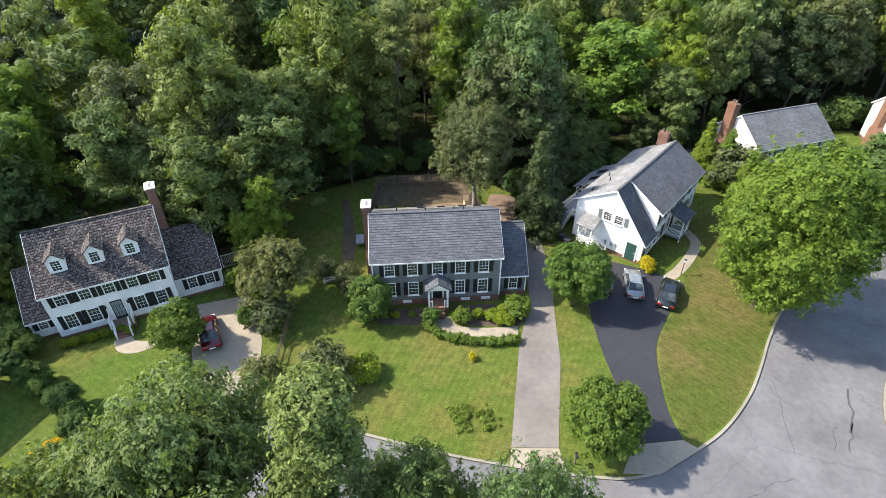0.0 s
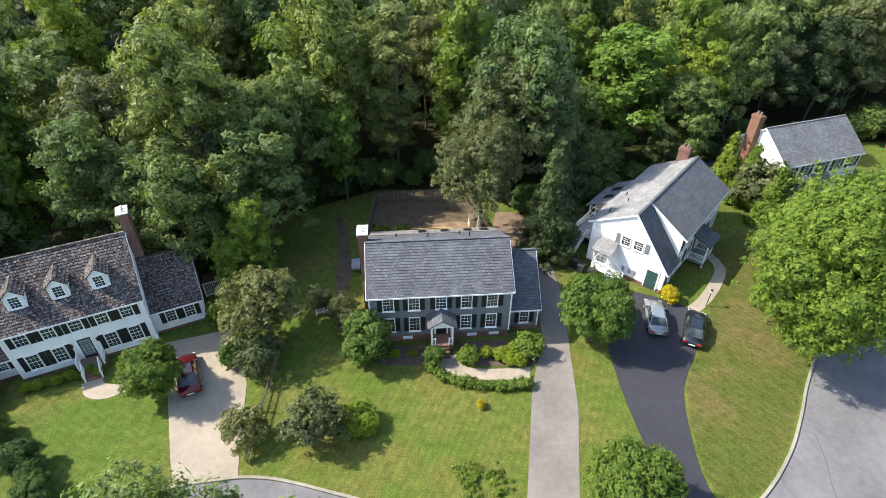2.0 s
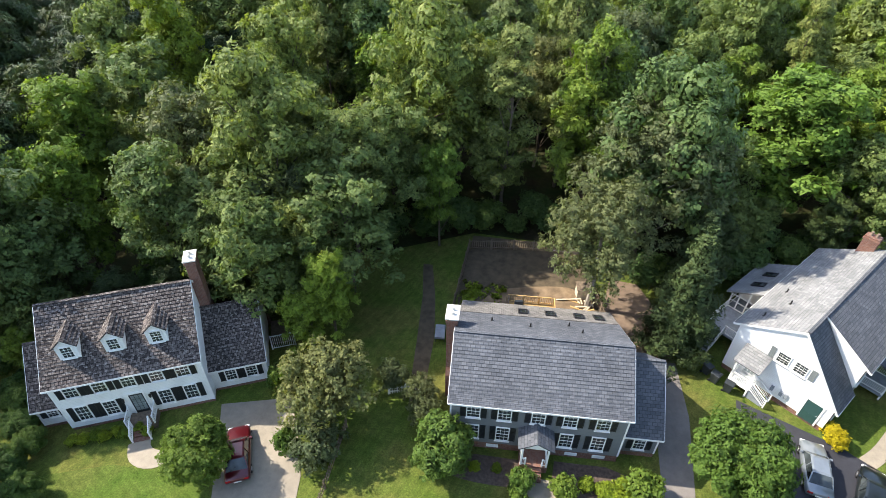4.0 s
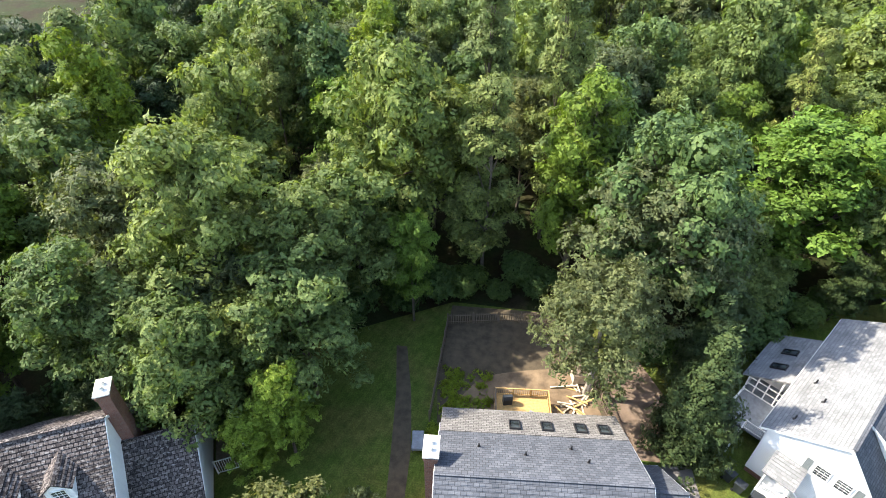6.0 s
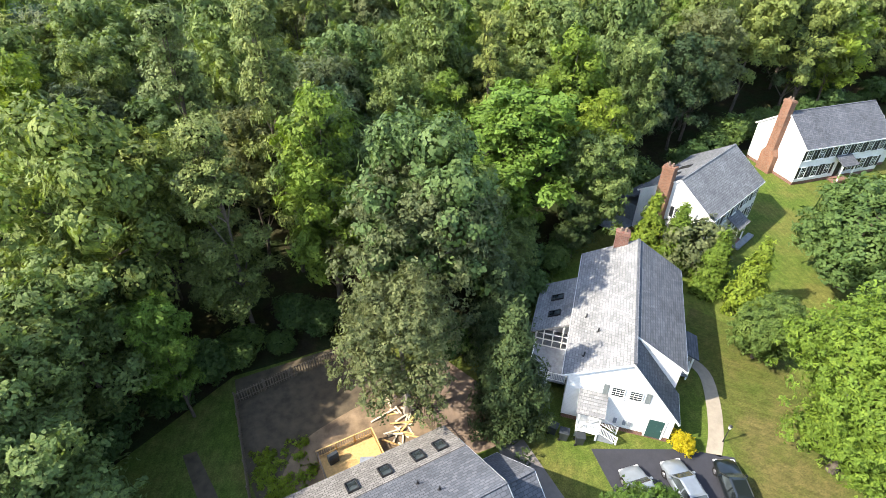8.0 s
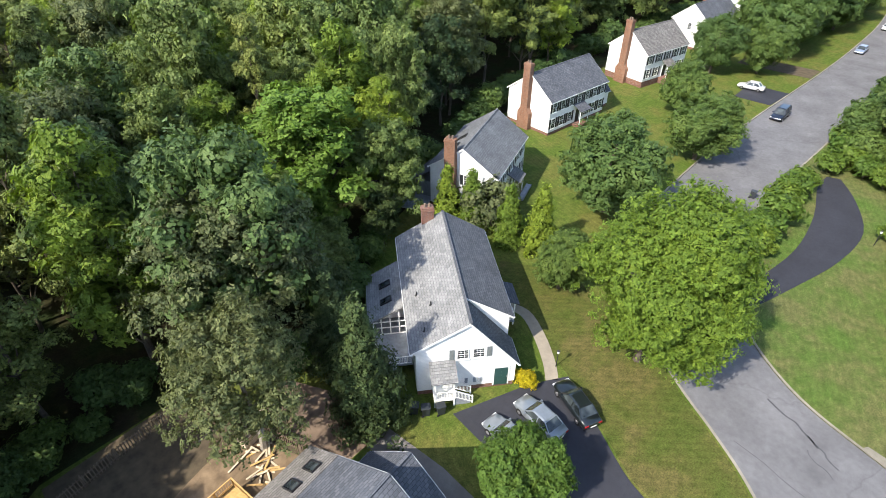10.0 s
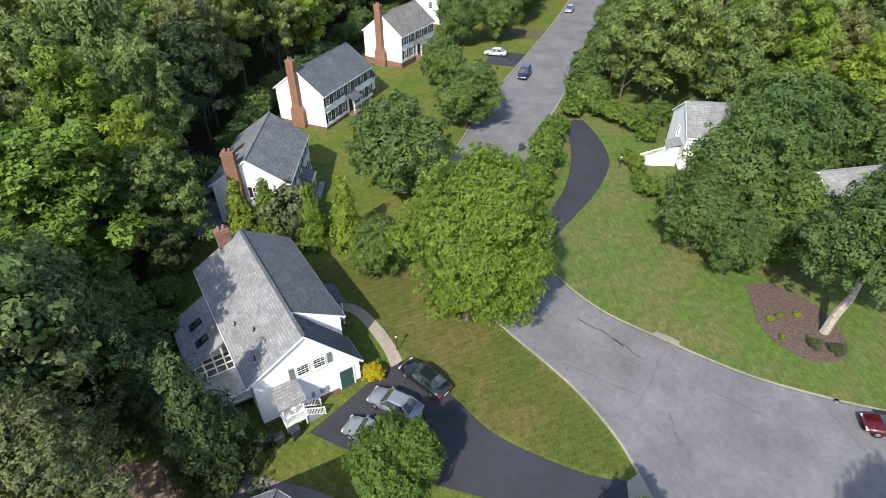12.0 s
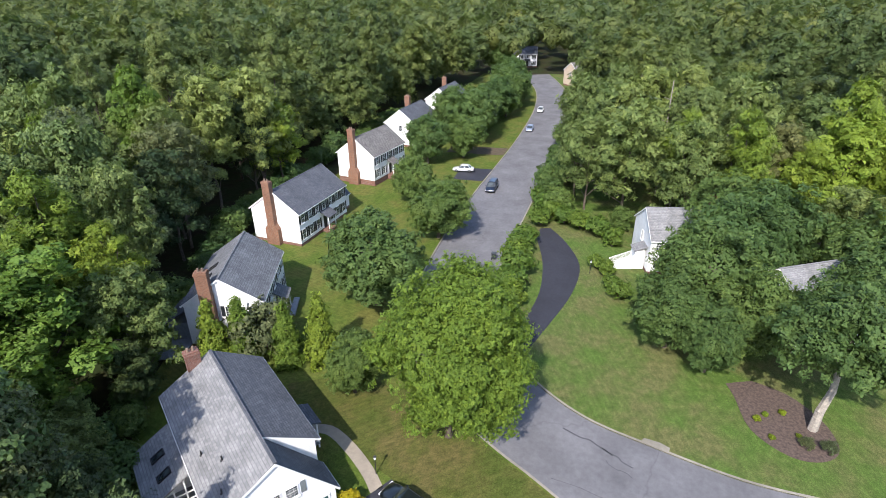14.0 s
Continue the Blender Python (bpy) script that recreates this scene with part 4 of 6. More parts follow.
def colonial(x, y, turn, L, D, eave, ridge, wall, roof, label, cols=5, chim=None, base=0.45, shut="black", porch=True, chim_mat="brick_tan", side_win=True, z=0.0):
    h = thing("white_house" if wall == "white" else "tan_house", pose(x, y, z, 0, 0, turn), label, "house")
    gable_house(h, 0, L, 0, D, eave, ridge, wall, roof, base=base)
    xs = [L * (i + 0.5) / cols for i in range(cols)]
    mid = xs[cols // 2]
    top = eave - 1.95
    windows(h, face_front(-0.01), xs, top, 0.85, 1.4, shut, sw=0.4)
    windows(h, face_front(-0.01), [v for v in xs if v != mid], base + 0.6, 0.85, 1.5, shut, sw=0.4)
    door(h, face_front(-0.02) @ pose(mid, 0, base), 1.0, 2.1, "black", lab="dark front door")
    if porch:
        part("porch_floor", boxes((mid - 1.1, mid + 1.1, -1.5, -0.01, -0.1, base)), "brick", h)
        for s in (-1, 1):
            part("porch_post", beam(bmesh.new(), (mid + s, -1.4, base), (mid + s, -1.4, base + 2.4), 0.13), "trim", h, uv=False)
        slope(h, "porch_roof", (mid - 1.3, -1.7, base + 2.35), (mid + 1.3, -1.7, base + 2.35), (mid + 1.3, 0, base + 3.2), (mid - 1.3, 0, base + 3.2), roof, 0.1)
    if side_win:
        sash(0.8, 1.3, h, face_left(-0.01) @ pose(-D * 0.5, 0, top))
    if chim:
        cx, cy, ct, sh = chim
        chimney(h, cx, cy, 0.85, 1.3, ct, chim_mat, sh, False)
    return h


D1 = colonial(38.95, 63.55, 0, 12.2, 8.4, 5.7, 8.6, "white", "shingle_mid", "white clapboard house with grey roof and orange brick chimney", 5, (-0.42, 5.6, 9.8, 0.35), side_win=False)
D1.matrix_basis = pose(38.95, 63.55, 0, 0, 0, 19.5)
windows(D1, face_left(-0.01), (-3.6,), 3.9, 0.8, 1.2)
part("rear_porch", boxes((1.0, 6.0, 8.42, 11.0, 0.2, 2.6)), "deck_grey", D1)
slope(D1, "rear_porch_roof", (6.3, 11.4, 2.6), (0.7, 11.4, 2.6), (0.7, 8.4, 4.6), (6.3, 8.4, 4.6), "shingle_grey", 0.1)
bm = bmesh.new()
rail(bm, (-2.6, 9.0, 0.5), (-2.6, 12.6, 0.5), 1.0, 0.2)
rail(bm, (-2.6, 12.6, 0.5), (1.0, 12.6, 0.5), 1.0, 0.2)
part("deck_railing", bm, "deck_grey", D1, uv=False)
part("rear_deck", boxes((-2.6, 1.0, 8.5, 12.6, 0.35, 0.5)), "deck_grey", D1, uv=False)
for x in (3.0, 5.6):
    skylight(D1, pose(x, 6.4, 8.6 - 2.2 * 2.9 / 4.2, -34.6, 0, 0), 0.7, 1.2)
part("front_porch_deck", boxes((5.0, 9.0, -2.2, -1.51, 0.2, 0.45)), "deck_grey", D1, uv=False)
E1 = colonial(62.6, 71.6, -6.5, 14.0, 8.6, 5.6, 8.7, "white", "shingle_grey", "white clapboard house with slate-grey roof and tall brick chimney", 7, (-0.42, 4.6, 10.3, 0.5), side_win=False)
gable_house(E1, 14.02, 17.0, 1.2, 7.4, 3.0, 6.2, "white", "shingle_grey", base=0.45)
G1 = colonial(91.2, 70.2, -12, 12.0, 8.6, 6.2, 9.4, "white", "shingle_brown", "white clapboard house with brownish roof and brick chimney", 5, (-0.42, 4.6, 11.2, 0.5), base=1.1)
K1 = colonial(119.8, 70.0, -8, 13.0, 8.6, 5.8, 9.0, "white", "shingle_grey", "white house partly hidden by trees along the street", 5, (6.0, 5.0, 11.2, 0.0))
L1 = colonial(150.0, 68.0, -8, 13.0, 8.6, 5.8, 9.0, "white", "shingle_grey", "white house behind trees along the street", 5, (6.0, 5.0, 11.2, 0.0))
T1 = colonial(211.0, 34.5, -55, 12.0, 9.0, 5.8, 8.8, "tan", "shingle_brown", "tan two-storey house at the far street bend", 4, None, shut="black")
W1 = colonial(262.0, 66.0, -80, 12.0, 9.0, 5.8, 8.8, "white", "shingle_grey", "small white house far along the street", 4, None)
H1 = colonial(65.6, 20.6, -80, 9.5, 8.6, 5.4, 8.3, "white", "shingle_old", "white clapboard house with pale grey roof behind trees", 4, (9.0, 5.0, 10.0, 0.0), chim_mat="brick", shut=None, porch=False)
part("side_entry", boxes((-1.6, -0.2, 1.2, 3.0, 0.2, 3.0)), "white", H1)
slope(H1, "side_entry_roof", (-1.8, 1.0, 3.0), (-1.8, 3.2, 3.0), (-0.02, 3.2, 3.7), (-0.02, 1.0, 3.7), "shingle_old", 0.1)
bm = bmesh.new()
rail(bm, (-4.5, 3.0, 0.0), (-1.62, 3.0, 1.2), 0.9)
rail(bm, (-4.5, 1.4, 0.0), (-1.62, 1.4, 1.2), 0.9)
for i in range(7):
    box(bm, -4.42 + i * 0.4, -4.02 + i * 0.4, 1.4, 3.0, -0.1, 0.17 * (i + 1))
part("side_stairs", bm, "trim", H1, uv=False)
N1 = colonial(50.6, 6.6, -62, 11.0, 8.6, 5.4, 8.3, "white", "shingle_old", "white house with black shutters half hidden by trees", 5, None)
F1 = colonial(-42.0, 16.0, 71, 12.6, 8.4, 5.5, 8.6, "white", "shingle_old", "white clapboard house with striped grey shingle roof", 5, (12.95, 4.6, 10.4, 0.3), chim_mat="brick")
part("brick_terrace", boxes((4.0, 7.6, -4.2, -1.6, -0.1, 0.2)), "brick", F1)
for x in (4.6, 7.4):
    bm = bmesh.new()
    rail(bm, (x, -3.4, 0.2), (x, -1.6, 0.5), 0.9)
    part("porch_railing", bm, "trim", F1, uv=False)

# ---- trees and shrubs ----


def leaf_cloud(rng, lobes, count, size, flat=0.35, fill=0.25, spray=0.0, per=16):
    """Leaves gathered in small sprays over a set of ellipsoid lobes: vertices and faces."""
    lobes = np.array(lobes, float)
    area = lobes[:, 3] * lobes[:, 4]
    m = max(1, count // per)
    pick = rng.choice(len(lobes), m, p=area / area.sum())
    L = lobes[pick]
    d = rng.normal(size=(m, 3))
    d /= np.linalg.norm(d, axis=1)[:, None]
    d[:, 2] = np.where(d[:, 2] < -0.4, -d[:, 2], d[:, 2])
    r = 1 - fill * rng.random(m) ** 1.5 + 0.12 * rng.normal(size=m)
    hub = L[:, :3] + d * r[:, None] * L[:, [3, 3, 4]]
    reach = (spray or size * 1.25) * rng.uniform(0.55, 1.35, m)
    own = rng.integers(0, m, count)
    e = rng.normal(size=(count, 3))
    e /= np.linalg.norm(e, axis=1)[:, None]
    c = hub[own] + e * (reach[own] * rng.random(count) ** 0.45)[:, None] * np.array([1, 1, 0.8])
    n = d[own] * 0.75 + e * 0.55 + rng.normal(size=(count, 3)) * 0.38 + np.array([0, 0, flat])
    n /= np.linalg.norm(n, axis=1)[:, None]
    a = np.cross(n, rng.normal(size=(count, 3)))
    a /= np.linalg.norm(a, axis=1)[:, None]
    b = np.cross(n, a)
    s = size * (0.55 + 0.9 * rng.random(count))[:, None]
    w = s * (0.6 + 0.35 * rng.random(count))[:, None]
    k1, k2 = rng.uniform(-0.45, 0.45, (count, 1)), rng.uniform(0.75, 1.2, (count, 1))
    V = np.stack([c - a * s * 0.55 - b * w * 0.4, c + a * s * 0.6 * k2 - b * w * 0.35 - n * s * 0.1, c + a * s * k1 + b * w * 0.75 - n * s * 0.1], 1).reshape(-1, 3)
    return V, np.arange(count * 3).reshape(-1, 3)


def core_cloud(lobes, k=0.74):
    """Rough inner masses, so that no light shines straight through a crown."""
    bm = bmesh.new()
    for x, y, z, r, h in lobes:
        bmesh.ops.create_icosphere(bm, subdivisions=1, radius=1, matrix=Matrix.Translation((x, y, z)) @ Matrix.Diagonal((r * k, r * k, h * k, 1)))
    bm.verts.index_update()
    V = np.array([v.co[:] for v in bm.verts])
    F = np.array([[v.index for v in f.verts] for f in bm.faces])
    bm.free()
    return V, F


def mesh_of(name, V, F, material, tint=None):
    me = bpy.data.meshes.new(name)
    me.vertices.add(len(V))
    me.vertices.foreach_set("co", np.asarray(V, np.float32).ravel())
    me.loops.add(len(F) * 3)
    me.loops.foreach_set("vertex_index", np.asarray(F, np.int32).ravel())
    me.polygons.add(len(F))
    me.polygons.foreach_set("loop_start", np.arange(0, len(F) * 3, 3, dtype=np.int32))
    me.update(calc_edges=True)
    if tint is not None:
        me.attributes.new("tree_tint", 'FLOAT', 'POINT').data.foreach_set("value", np.asarray(tint, np.float32))
    me.materials.append(M[material] if isinstance(material, str) else material)
    return me


def merged(*parts):
    V, F, o = [], [], 0
    for v, f in parts:
        V.append(v)
        F.append(f + o)
        o += len(v)
    return np.concatenate(V), np.concatenate(F)


def lobes_of(rng, kind, r, h, base):
    """Lobes (x, y, z, radius, half height) of a crown between base and h."""
    out = []
    if kind == "round":
        zc, rz = (base + h) / 2, (h - base) / 2
        out.append((0, 0, zc, r * 0.74, rz * 0.78))
        for i in range(26):
            d = rng.normal(size=3)
            d /= np.linalg.norm(d)
            q = r * (0.28 + 0.12 * rng.random())
            out.append((d[0] * r * 0.64, d[1] * r * 0.64, zc + d[2] * rz * 0.64, q, q * 0.85 * rz / r if rz < r else q))
    elif kind == "cone":
        for i in range(14):
            f = i / 13
            rr = r * (1 - f) ** 0.8 + 0.12
            z = base + (h - base) * f * 0.93 + 0.3
            a = rng.random() * 6.28
            out.append((math.cos(a) * rr * 0.15, math.sin(a) * rr * 0.15, z, rr * 0.85, (h - base) / 11))
    elif kind == "pine":
        for i in range(34):
            f = rng.random() ** 0.8
            z = base + (h - base) * f
            rr = r * (1.02 - f) ** 0.6 * (0.55 + 0.5 * rng.random())
            a = rng.random() * 6.28
            q = r * 0.27 * (0.7 + 0.6 * rng.random())
            out.append((math.cos(a) * rr * 0.75, math.sin(a) * rr * 0.75, z, q, q * 0.55))
    else:
        # a domed crown of billows, with a few limbs that reach out lower down
        zc, rz = base + (h - base) * 0.52, (h - base) * 0.5
        n = 22 if kind == "oak" else 20
        for i in range(n):
            up = 1 - 1.84 * (i + 0.5) / n
            a = i * 2.4 + rng.uniform(-0.5, 0.5)
            ring = math.sqrt(max(0.05, 1 - up * up)) * (1.0 if kind == "oak" else 0.9)
            q = r * rng.uniform(0.27, 0.44)
            k = rng.uniform(0.72, 1.12)
            out.append((math.cos(a) * ring * (r - q * 0.7) * k, math.sin(a) * ring * (r - q * 0.7) * k, zc + up * (rz - q * 0.75) * rng.uniform(0.86, 1.06), q, q * rng.uniform(0.68, 0.95)))
        out.append((0, 0, zc, r * 0.5, rz * 0.72))
        for i in range(4):
            a, q = rng.random() * 6.28, r * rng.uniform(0.18, 0.27)
            out.append((math.cos(a) * r * 0.95, math.sin(a) * r * 0.95, base + (h - base) * rng.uniform(0.12, 0.5), q, q * 0.6))
    return out


def trunk_mesh(rng, lobes, h, base, r0, name="trunk", lean=(0, 0), material="bark"):
    """A tapered, slightly crooked trunk with limbs that reach into the lobes."""
    bm = bmesh.new()
    p, r = Vector((0, 0, -0.3)), r0
    top = base + (h - base) * 0.7
    n = 5
    nodes = [p]
    for i in range(1, n + 1):
        f = i / n
        q = Vector((lean[0] * f + rng.normal() * 0.12, lean[1] * f + rng.normal() * 0.12, -0.3 + (top + 0.3) * f))
        tube(bm, p, q, r0 * (1 - 0.8 * (i - 1) / n), r0 * (1 - 0.8 * f), 7)
        nodes.append(q)
        p = q
    for L in lobes[:: max(1, len(lobes) // 9)]:
        s = nodes[min(n, max(1, int(n * min(0.95, max(0.2, (L[2] - 1.5) / top)))))]
        tube(bm, s, (L[0], L[1], L[2]), r0 * 0.32, 0.03, 5)
    return part(name, bm, material, uv=False)


tree_stock = {}


def tree_proto(key, kind, r, h, base, leaves, size, material, seed, bark="bark", trunk=0.22, fill=0.25, flat=0.35, lean=(0, 0), core=0.74, spray=0.0):
    rng = np.random.default_rng(seed)
    lobes = lobes_of(rng, kind, r, h, base)
    if lean != (0, 0):
        lobes = [(x + lean[0], y + lean[1], z, a, b) for x, y, z, a, b in lobes]
    crown = merged(leaf_cloud(rng, lobes, leaves, size, flat, fill, spray), core_cloud(lobes, core))
    stem = trunk_mesh(rng, lobes, h, base, trunk, lean=lean, material=bark)
    tree_stock[key] = (mesh_of("crown", *crown, material), stem.data, crown)
    bpy.data.objects.remove(stem)


def plant(key, x, y, turn=0.0, scale=1.0, name="tree", label="", category="tree", group="", tall=1.0, z=0.0):
    crown, stem, _ = tree_stock[key]
    t = thing(name, pose(x, y, z, 0, 0, turn) @ Matrix.Diagonal((scale, scale, scale * tall, 1)), label, category, group)
    c = new("crown", crown)
    c.parent = t
    s = new("trunk", stem)
    s.parent = t
    return t


# forest kinds
protos = [("oak_a", "oak", 4.6, 17, 2.6, "leaf_forest", 11), ("oak_b", "oak", 4.2, 18, 3.2, "leaf_oak", 12), ("oak_c", "oak", 5.0, 16, 2.2, "leaf_forest", 13),
          ("maple_a", "tall", 3.8, 17, 2.0, "leaf_bright", 14), ("oak_d", "oak", 4.3, 15, 2.0, "leaf_oak", 15), ("pine_a", "pine", 3.9, 20, 5.0, "leaf_pine", 16),
          ("dark_a", "oak", 4.4, 15, 1.5, "leaf_dark", 17), ("olive_a", "oak", 4.7, 16, 2.5, "leaf_olive", 18), ("sunny_a", "tall", 3.8, 17, 2.0, "leaf_sunny", 19)]
LEAVES = 6200
for key, kind, r, h, base, mt, seed in protos:
    tree_proto(key, kind, r, h, base, LEAVES, 0.52 if kind != "pine" else 0.46, mt, seed, core=0.66, fill=0.3)
    tree_proto(key + "_far", kind, r, h, base, 2600, 0.82 if kind != "pine" else 0.7, mt, seed, core=0.66, fill=0.3)


def forest_edge(x):
    """How far north the mown land reaches at x."""
    pts = [(-200, 20), (-62, 24), (-50, 33), (-43, 41), (-38, 48), (-30, 50), (-22, 48), (-20, 55), (-18.5, 61), (-11, 67), (2, 68), (6, 63), (11, 59), (17, 64), (24, 68.5), (33, 73.5), (52, 79), (80, 85), (110, 83), (140, 83), (230, 72), (260, 80), (900, 90)]
    return float(np.interp(x, [p[0] for p in pts], [p[1] for p in pts]))


def east_edge(x):
    """How far north the eastern woods reach at x, south of the street."""
    pts = [(40, -20), (52, -14), (60, -6), (74, 2), (80, 26), (84, 37.5), (150, 34.5), (192, 31), (203, 20), (222, 20), (226, 40), (900, 60)]
    return float(np.interp(x, [p[0] for p in pts], [p[1] for p in pts]))


def rail_x(y):
    """Where the single railway line through the woods lies at y."""
    return float(np.interp(y, [90, 139, 186, 240], [-80, -60.5, -42, -21]))


# trees that stand out: kind, place, height, width
notable = (("sunny_a", -51.0, 60.0, 18.0, 1.15), ("oak_a", -19.9, 53.6, 15.6, 1.1), ("sunny_a", -19.7, 48.2, 10.2, 0.58), ("sunny_a", -13.4, 63.4, 13.0, 0.62), ("olive_a", -36.6, 58.0, 18.4, 1.05), ("sunny_a", -39.0, 51.6, 9.8, 0.55), ("oak_b", -29.6, 64.6, 17.4, 1.15),
           ("pine_a", -7.5, 70.5, 21.0, 1.1), ("sunny_a", -23.5, 78.8, 18.5, 1.15), ("oak_d", -14.1, 79.0, 19.0, 1.15), ("sunny_a", -50.9, 107.0, 17.5, 1.2), ("sunny_a", 22.8, 75.8, 18.6, 1.65), ("sunny_a", -21.6, 46.4, 7.0, 0.5), ("oak_d", -30.5, 92.0, 18.0, 1.2))
rng = np.random.default_rng(5)
spots = []
for gx in np.arange(-130, 330, 7.0):
    for gy in np.arange(-110, 235, 7.0):
        x, y = gx + rng.uniform(-2.7, 2.7), gy + rng.uniform(-2.7, 2.7)
        n_side = y > forest_edge(x) + 2.0
        e_side = x > 42 and y < east_edge(x) - 2.0
        if x > 245 and not n_side and not e_side:
            n_side = True
        if any(math.hypot(x - t[1], y - t[2]) < 2.6 + 3.6 * t[4] for t in notable):
            continue
        if abs(x - rail_x(y)) < 4.6 and y > 95:
            continue
        if n_side or e_side:
            if e_side and any(math.hypot(x - a, y - b) < 11 for a, b in ((99, -6), (63, 22), (52, 5), (207, 30))):
                continue
            if n_side and math.hypot(x - 250, y - 60) < 12:
                continue
            bearing = math.degrees(math.atan2(x + 4, y - 28))
            dist = math.hypot(x + 4, y - 28)
            if -80 < bearing < 118 and dist < (110 if bearing < -62 else 110 if bearing < -40 else 192 if bearing < 0 else 150 if bearing < 28 else 235):
                spots.append((dist, x, y))
spots.sort()
weights = np.array([0.18, 0.15, 0.15, 0.13, 0.13, 0.09, 0.06, 0.09, 0.02])
labels = {"sunny": "bright yellow-green tree standing out from the woods", "oak": "tall broadleaf tree with green crown in the woods", "maple": "bright yellow-green maple at the edge of the woods", "pine": "tall pine with open blue-green crown in the woods",
          "dark": "dark green tree in the woods", "olive": "greyish green broadleaf tree in the woods"}
NEAR = 290
for i, (dist, x, y) in enumerate(spots[:NEAR]):
    key = protos[rng.choice(len(protos), p=weights)][0]
    # every tree in the far west woods takes the darkest leaf colour
    if x < -54 and y > 40:
        key = "dark_a"
    plant(key if i < 115 else key + "_far", x, y, rng.uniform(0, 360), rng.uniform(0.86, 1.28), "tree", labels[key.split("_")[0]], "tree", "trees of the woods", rng.uniform(0.92, 1.26))


def thinned(key, keep, seed):
    """A lighter crown for the far woods: part of the clumps, each made larger."""
    V, F = tree_stock[key][2]
    n = LEAVES
    r2 = np.random.default_rng(seed)
    q = V[: n * 3].reshape(n, 3, 3)
    sel = q[r2.permutation(n)[:keep]]
    c = sel.mean(1, keepdims=True)
    sel = c + (sel - c) * math.sqrt(n / keep) * 0.84
    return merged((sel.reshape(-1, 3), np.arange(keep * 3).reshape(-1, 3)), (V[n * 3:], (F[n:] - n * 3)[: len(F[n:]) // 2]))


def woods(name, places, keys, keep, material, label):
    Vs, Fs, tint, o = [], [], [], 0
    store = {k: thinned(k, keep, 3) for k in keys}
    for x, y, s in places:
        V, F = store[keys[rng.integers(len(keys))]]
        a = rng.uniform(0, 6.28)
        ca, sa2 = math.cos(a), math.sin(a)
        P = np.stack([V[:, 0] * ca - V[:, 1] * sa2, V[:, 0] * sa2 + V[:, 1] * ca, V[:, 2] * rng.uniform(0.85, 1.12)], 1) * s + np.array([x, y, 0])
        Vs.append(P)
        Fs.append(F + o)
        tint.append(np.full(len(V), rng.random()))
        o += len(V)
    ob = new(name, mesh_of(name, np.concatenate(Vs), np.concatenate(Fs), material, np.concatenate(tint)))
    return tagged(ob, label, "woods", kind="stuff")


rest = spots[NEAR:]
woods("woodland", [(x, y, rng.uniform(0.85, 1.35)) for i, (d, x, y) in enumerate(rest) if i % 3 != 0], ["oak_a", "oak_b", "oak_c", "pine_a"], 900, "leaf_wood", "dense green woodland behind the houses")
woods("woodland", [(x, y, rng.uniform(0.85, 1.35)) for i, (d, x, y) in enumerate(rest) if i % 3 == 0], ["oak_d", "maple_a", "olive_a"], 900, "leaf_wood_light", "lighter green crowns among the dense woodland")
far = []
for i in range(3600):
    b, d = radians(rng.uniform(28, 122)), 232 + 600 * rng.random() ** 0.85
    x, y = -4 + d * math.sin(b), 28 + d * math.cos(b)
    far.append((x, y, rng.uniform(0.95, 1.5)))


def far_woods(name, places, material, label):
    """Distant crowns: domes of large clumps."""
    Vs, Fs, tint, o = [], [], [], 0
    protos_far = []
    for sd in range(5):
        r3 = np.random.default_rng(40 + sd)
        lob = [(0, 0, 11, 3.4, 4.2)] + [(r3.uniform(-2.4, 2.4), r3.uniform(-2.4, 2.4), r3.uniform(10, 15), r3.uniform(1.4, 2.2), r3.uniform(1.3, 2.2)) for _ in range(6)]
        protos_far.append(merged(leaf_cloud(r3, lob, 80, 2.1, 0.5, 0.15), core_cloud(lob[:1], 0.9)))
    for x, y, s in places:
        V, F = protos_far[rng.integers(5)]
        a = rng.uniform(0, 6.28)
        ca, sa2 = math.cos(a), math.sin(a)
        Vs.append(np.stack([V[:, 0] * ca - V[:, 1] * sa2, V[:, 0] * sa2 + V[:, 1] * ca, V[:, 2] * rng.uniform(0.85, 1.15)], 1) * s + np.array([x, y, 0]))
        Fs.append(F + o)
        tint.append(np.full(len(V), rng.random()))
        o += len(V)
    return tagged(new(name, mesh_of(name, np.concatenate(Vs), np.concatenate(Fs), material, np.concatenate(tint))), label, "woods", kind="stuff")


far_woods("distant_woodland", [f for i, f in enumerate(far) if i % 3], "leaf_far", "distant forest canopy to the horizon")
far_woods("distant_woodland", [f for i, f in enumerate(far) if i % 3 == 0], "leaf_far_light", "distant lighter forest crowns to the horizon")

# garden trees
tree_proto("pear", "round", 3.3, 6.6, 1.0, 13000, 0.31, "leaf_round", 31, core=0.8)
tree_proto("maple_big", "round", 7.4, 18.6, 0.2, 60000, 0.33, "leaf_maple", 32, trunk=0.4, core=0.84, spray=0.55)
tree_proto("olive", "oak", 3.7, 7.6, 1.2, 8500, 0.34, "leaf_olive", 33, core=0.6)
tree_proto("street_dark", "round", 5.6, 12.0, 0.5, 12000, 0.48, "leaf_street", 34, trunk=0.35, core=0.8)
tree_proto("street_far", "round", 5.6, 12.5, 0.5, 4200, 0.85, "leaf_street", 34, trunk=0.35, core=0.8)
tree_proto("thicket", "round", 2.4, 4.4, 0.0, 1800, 0.55, "leaf_street", 48, core=0.85)
tree_proto("laurel", "round", 2.4, 4.6, 0.0, 8000, 0.27, "leaf_laurel", 47, core=0.88, spray=0.3)
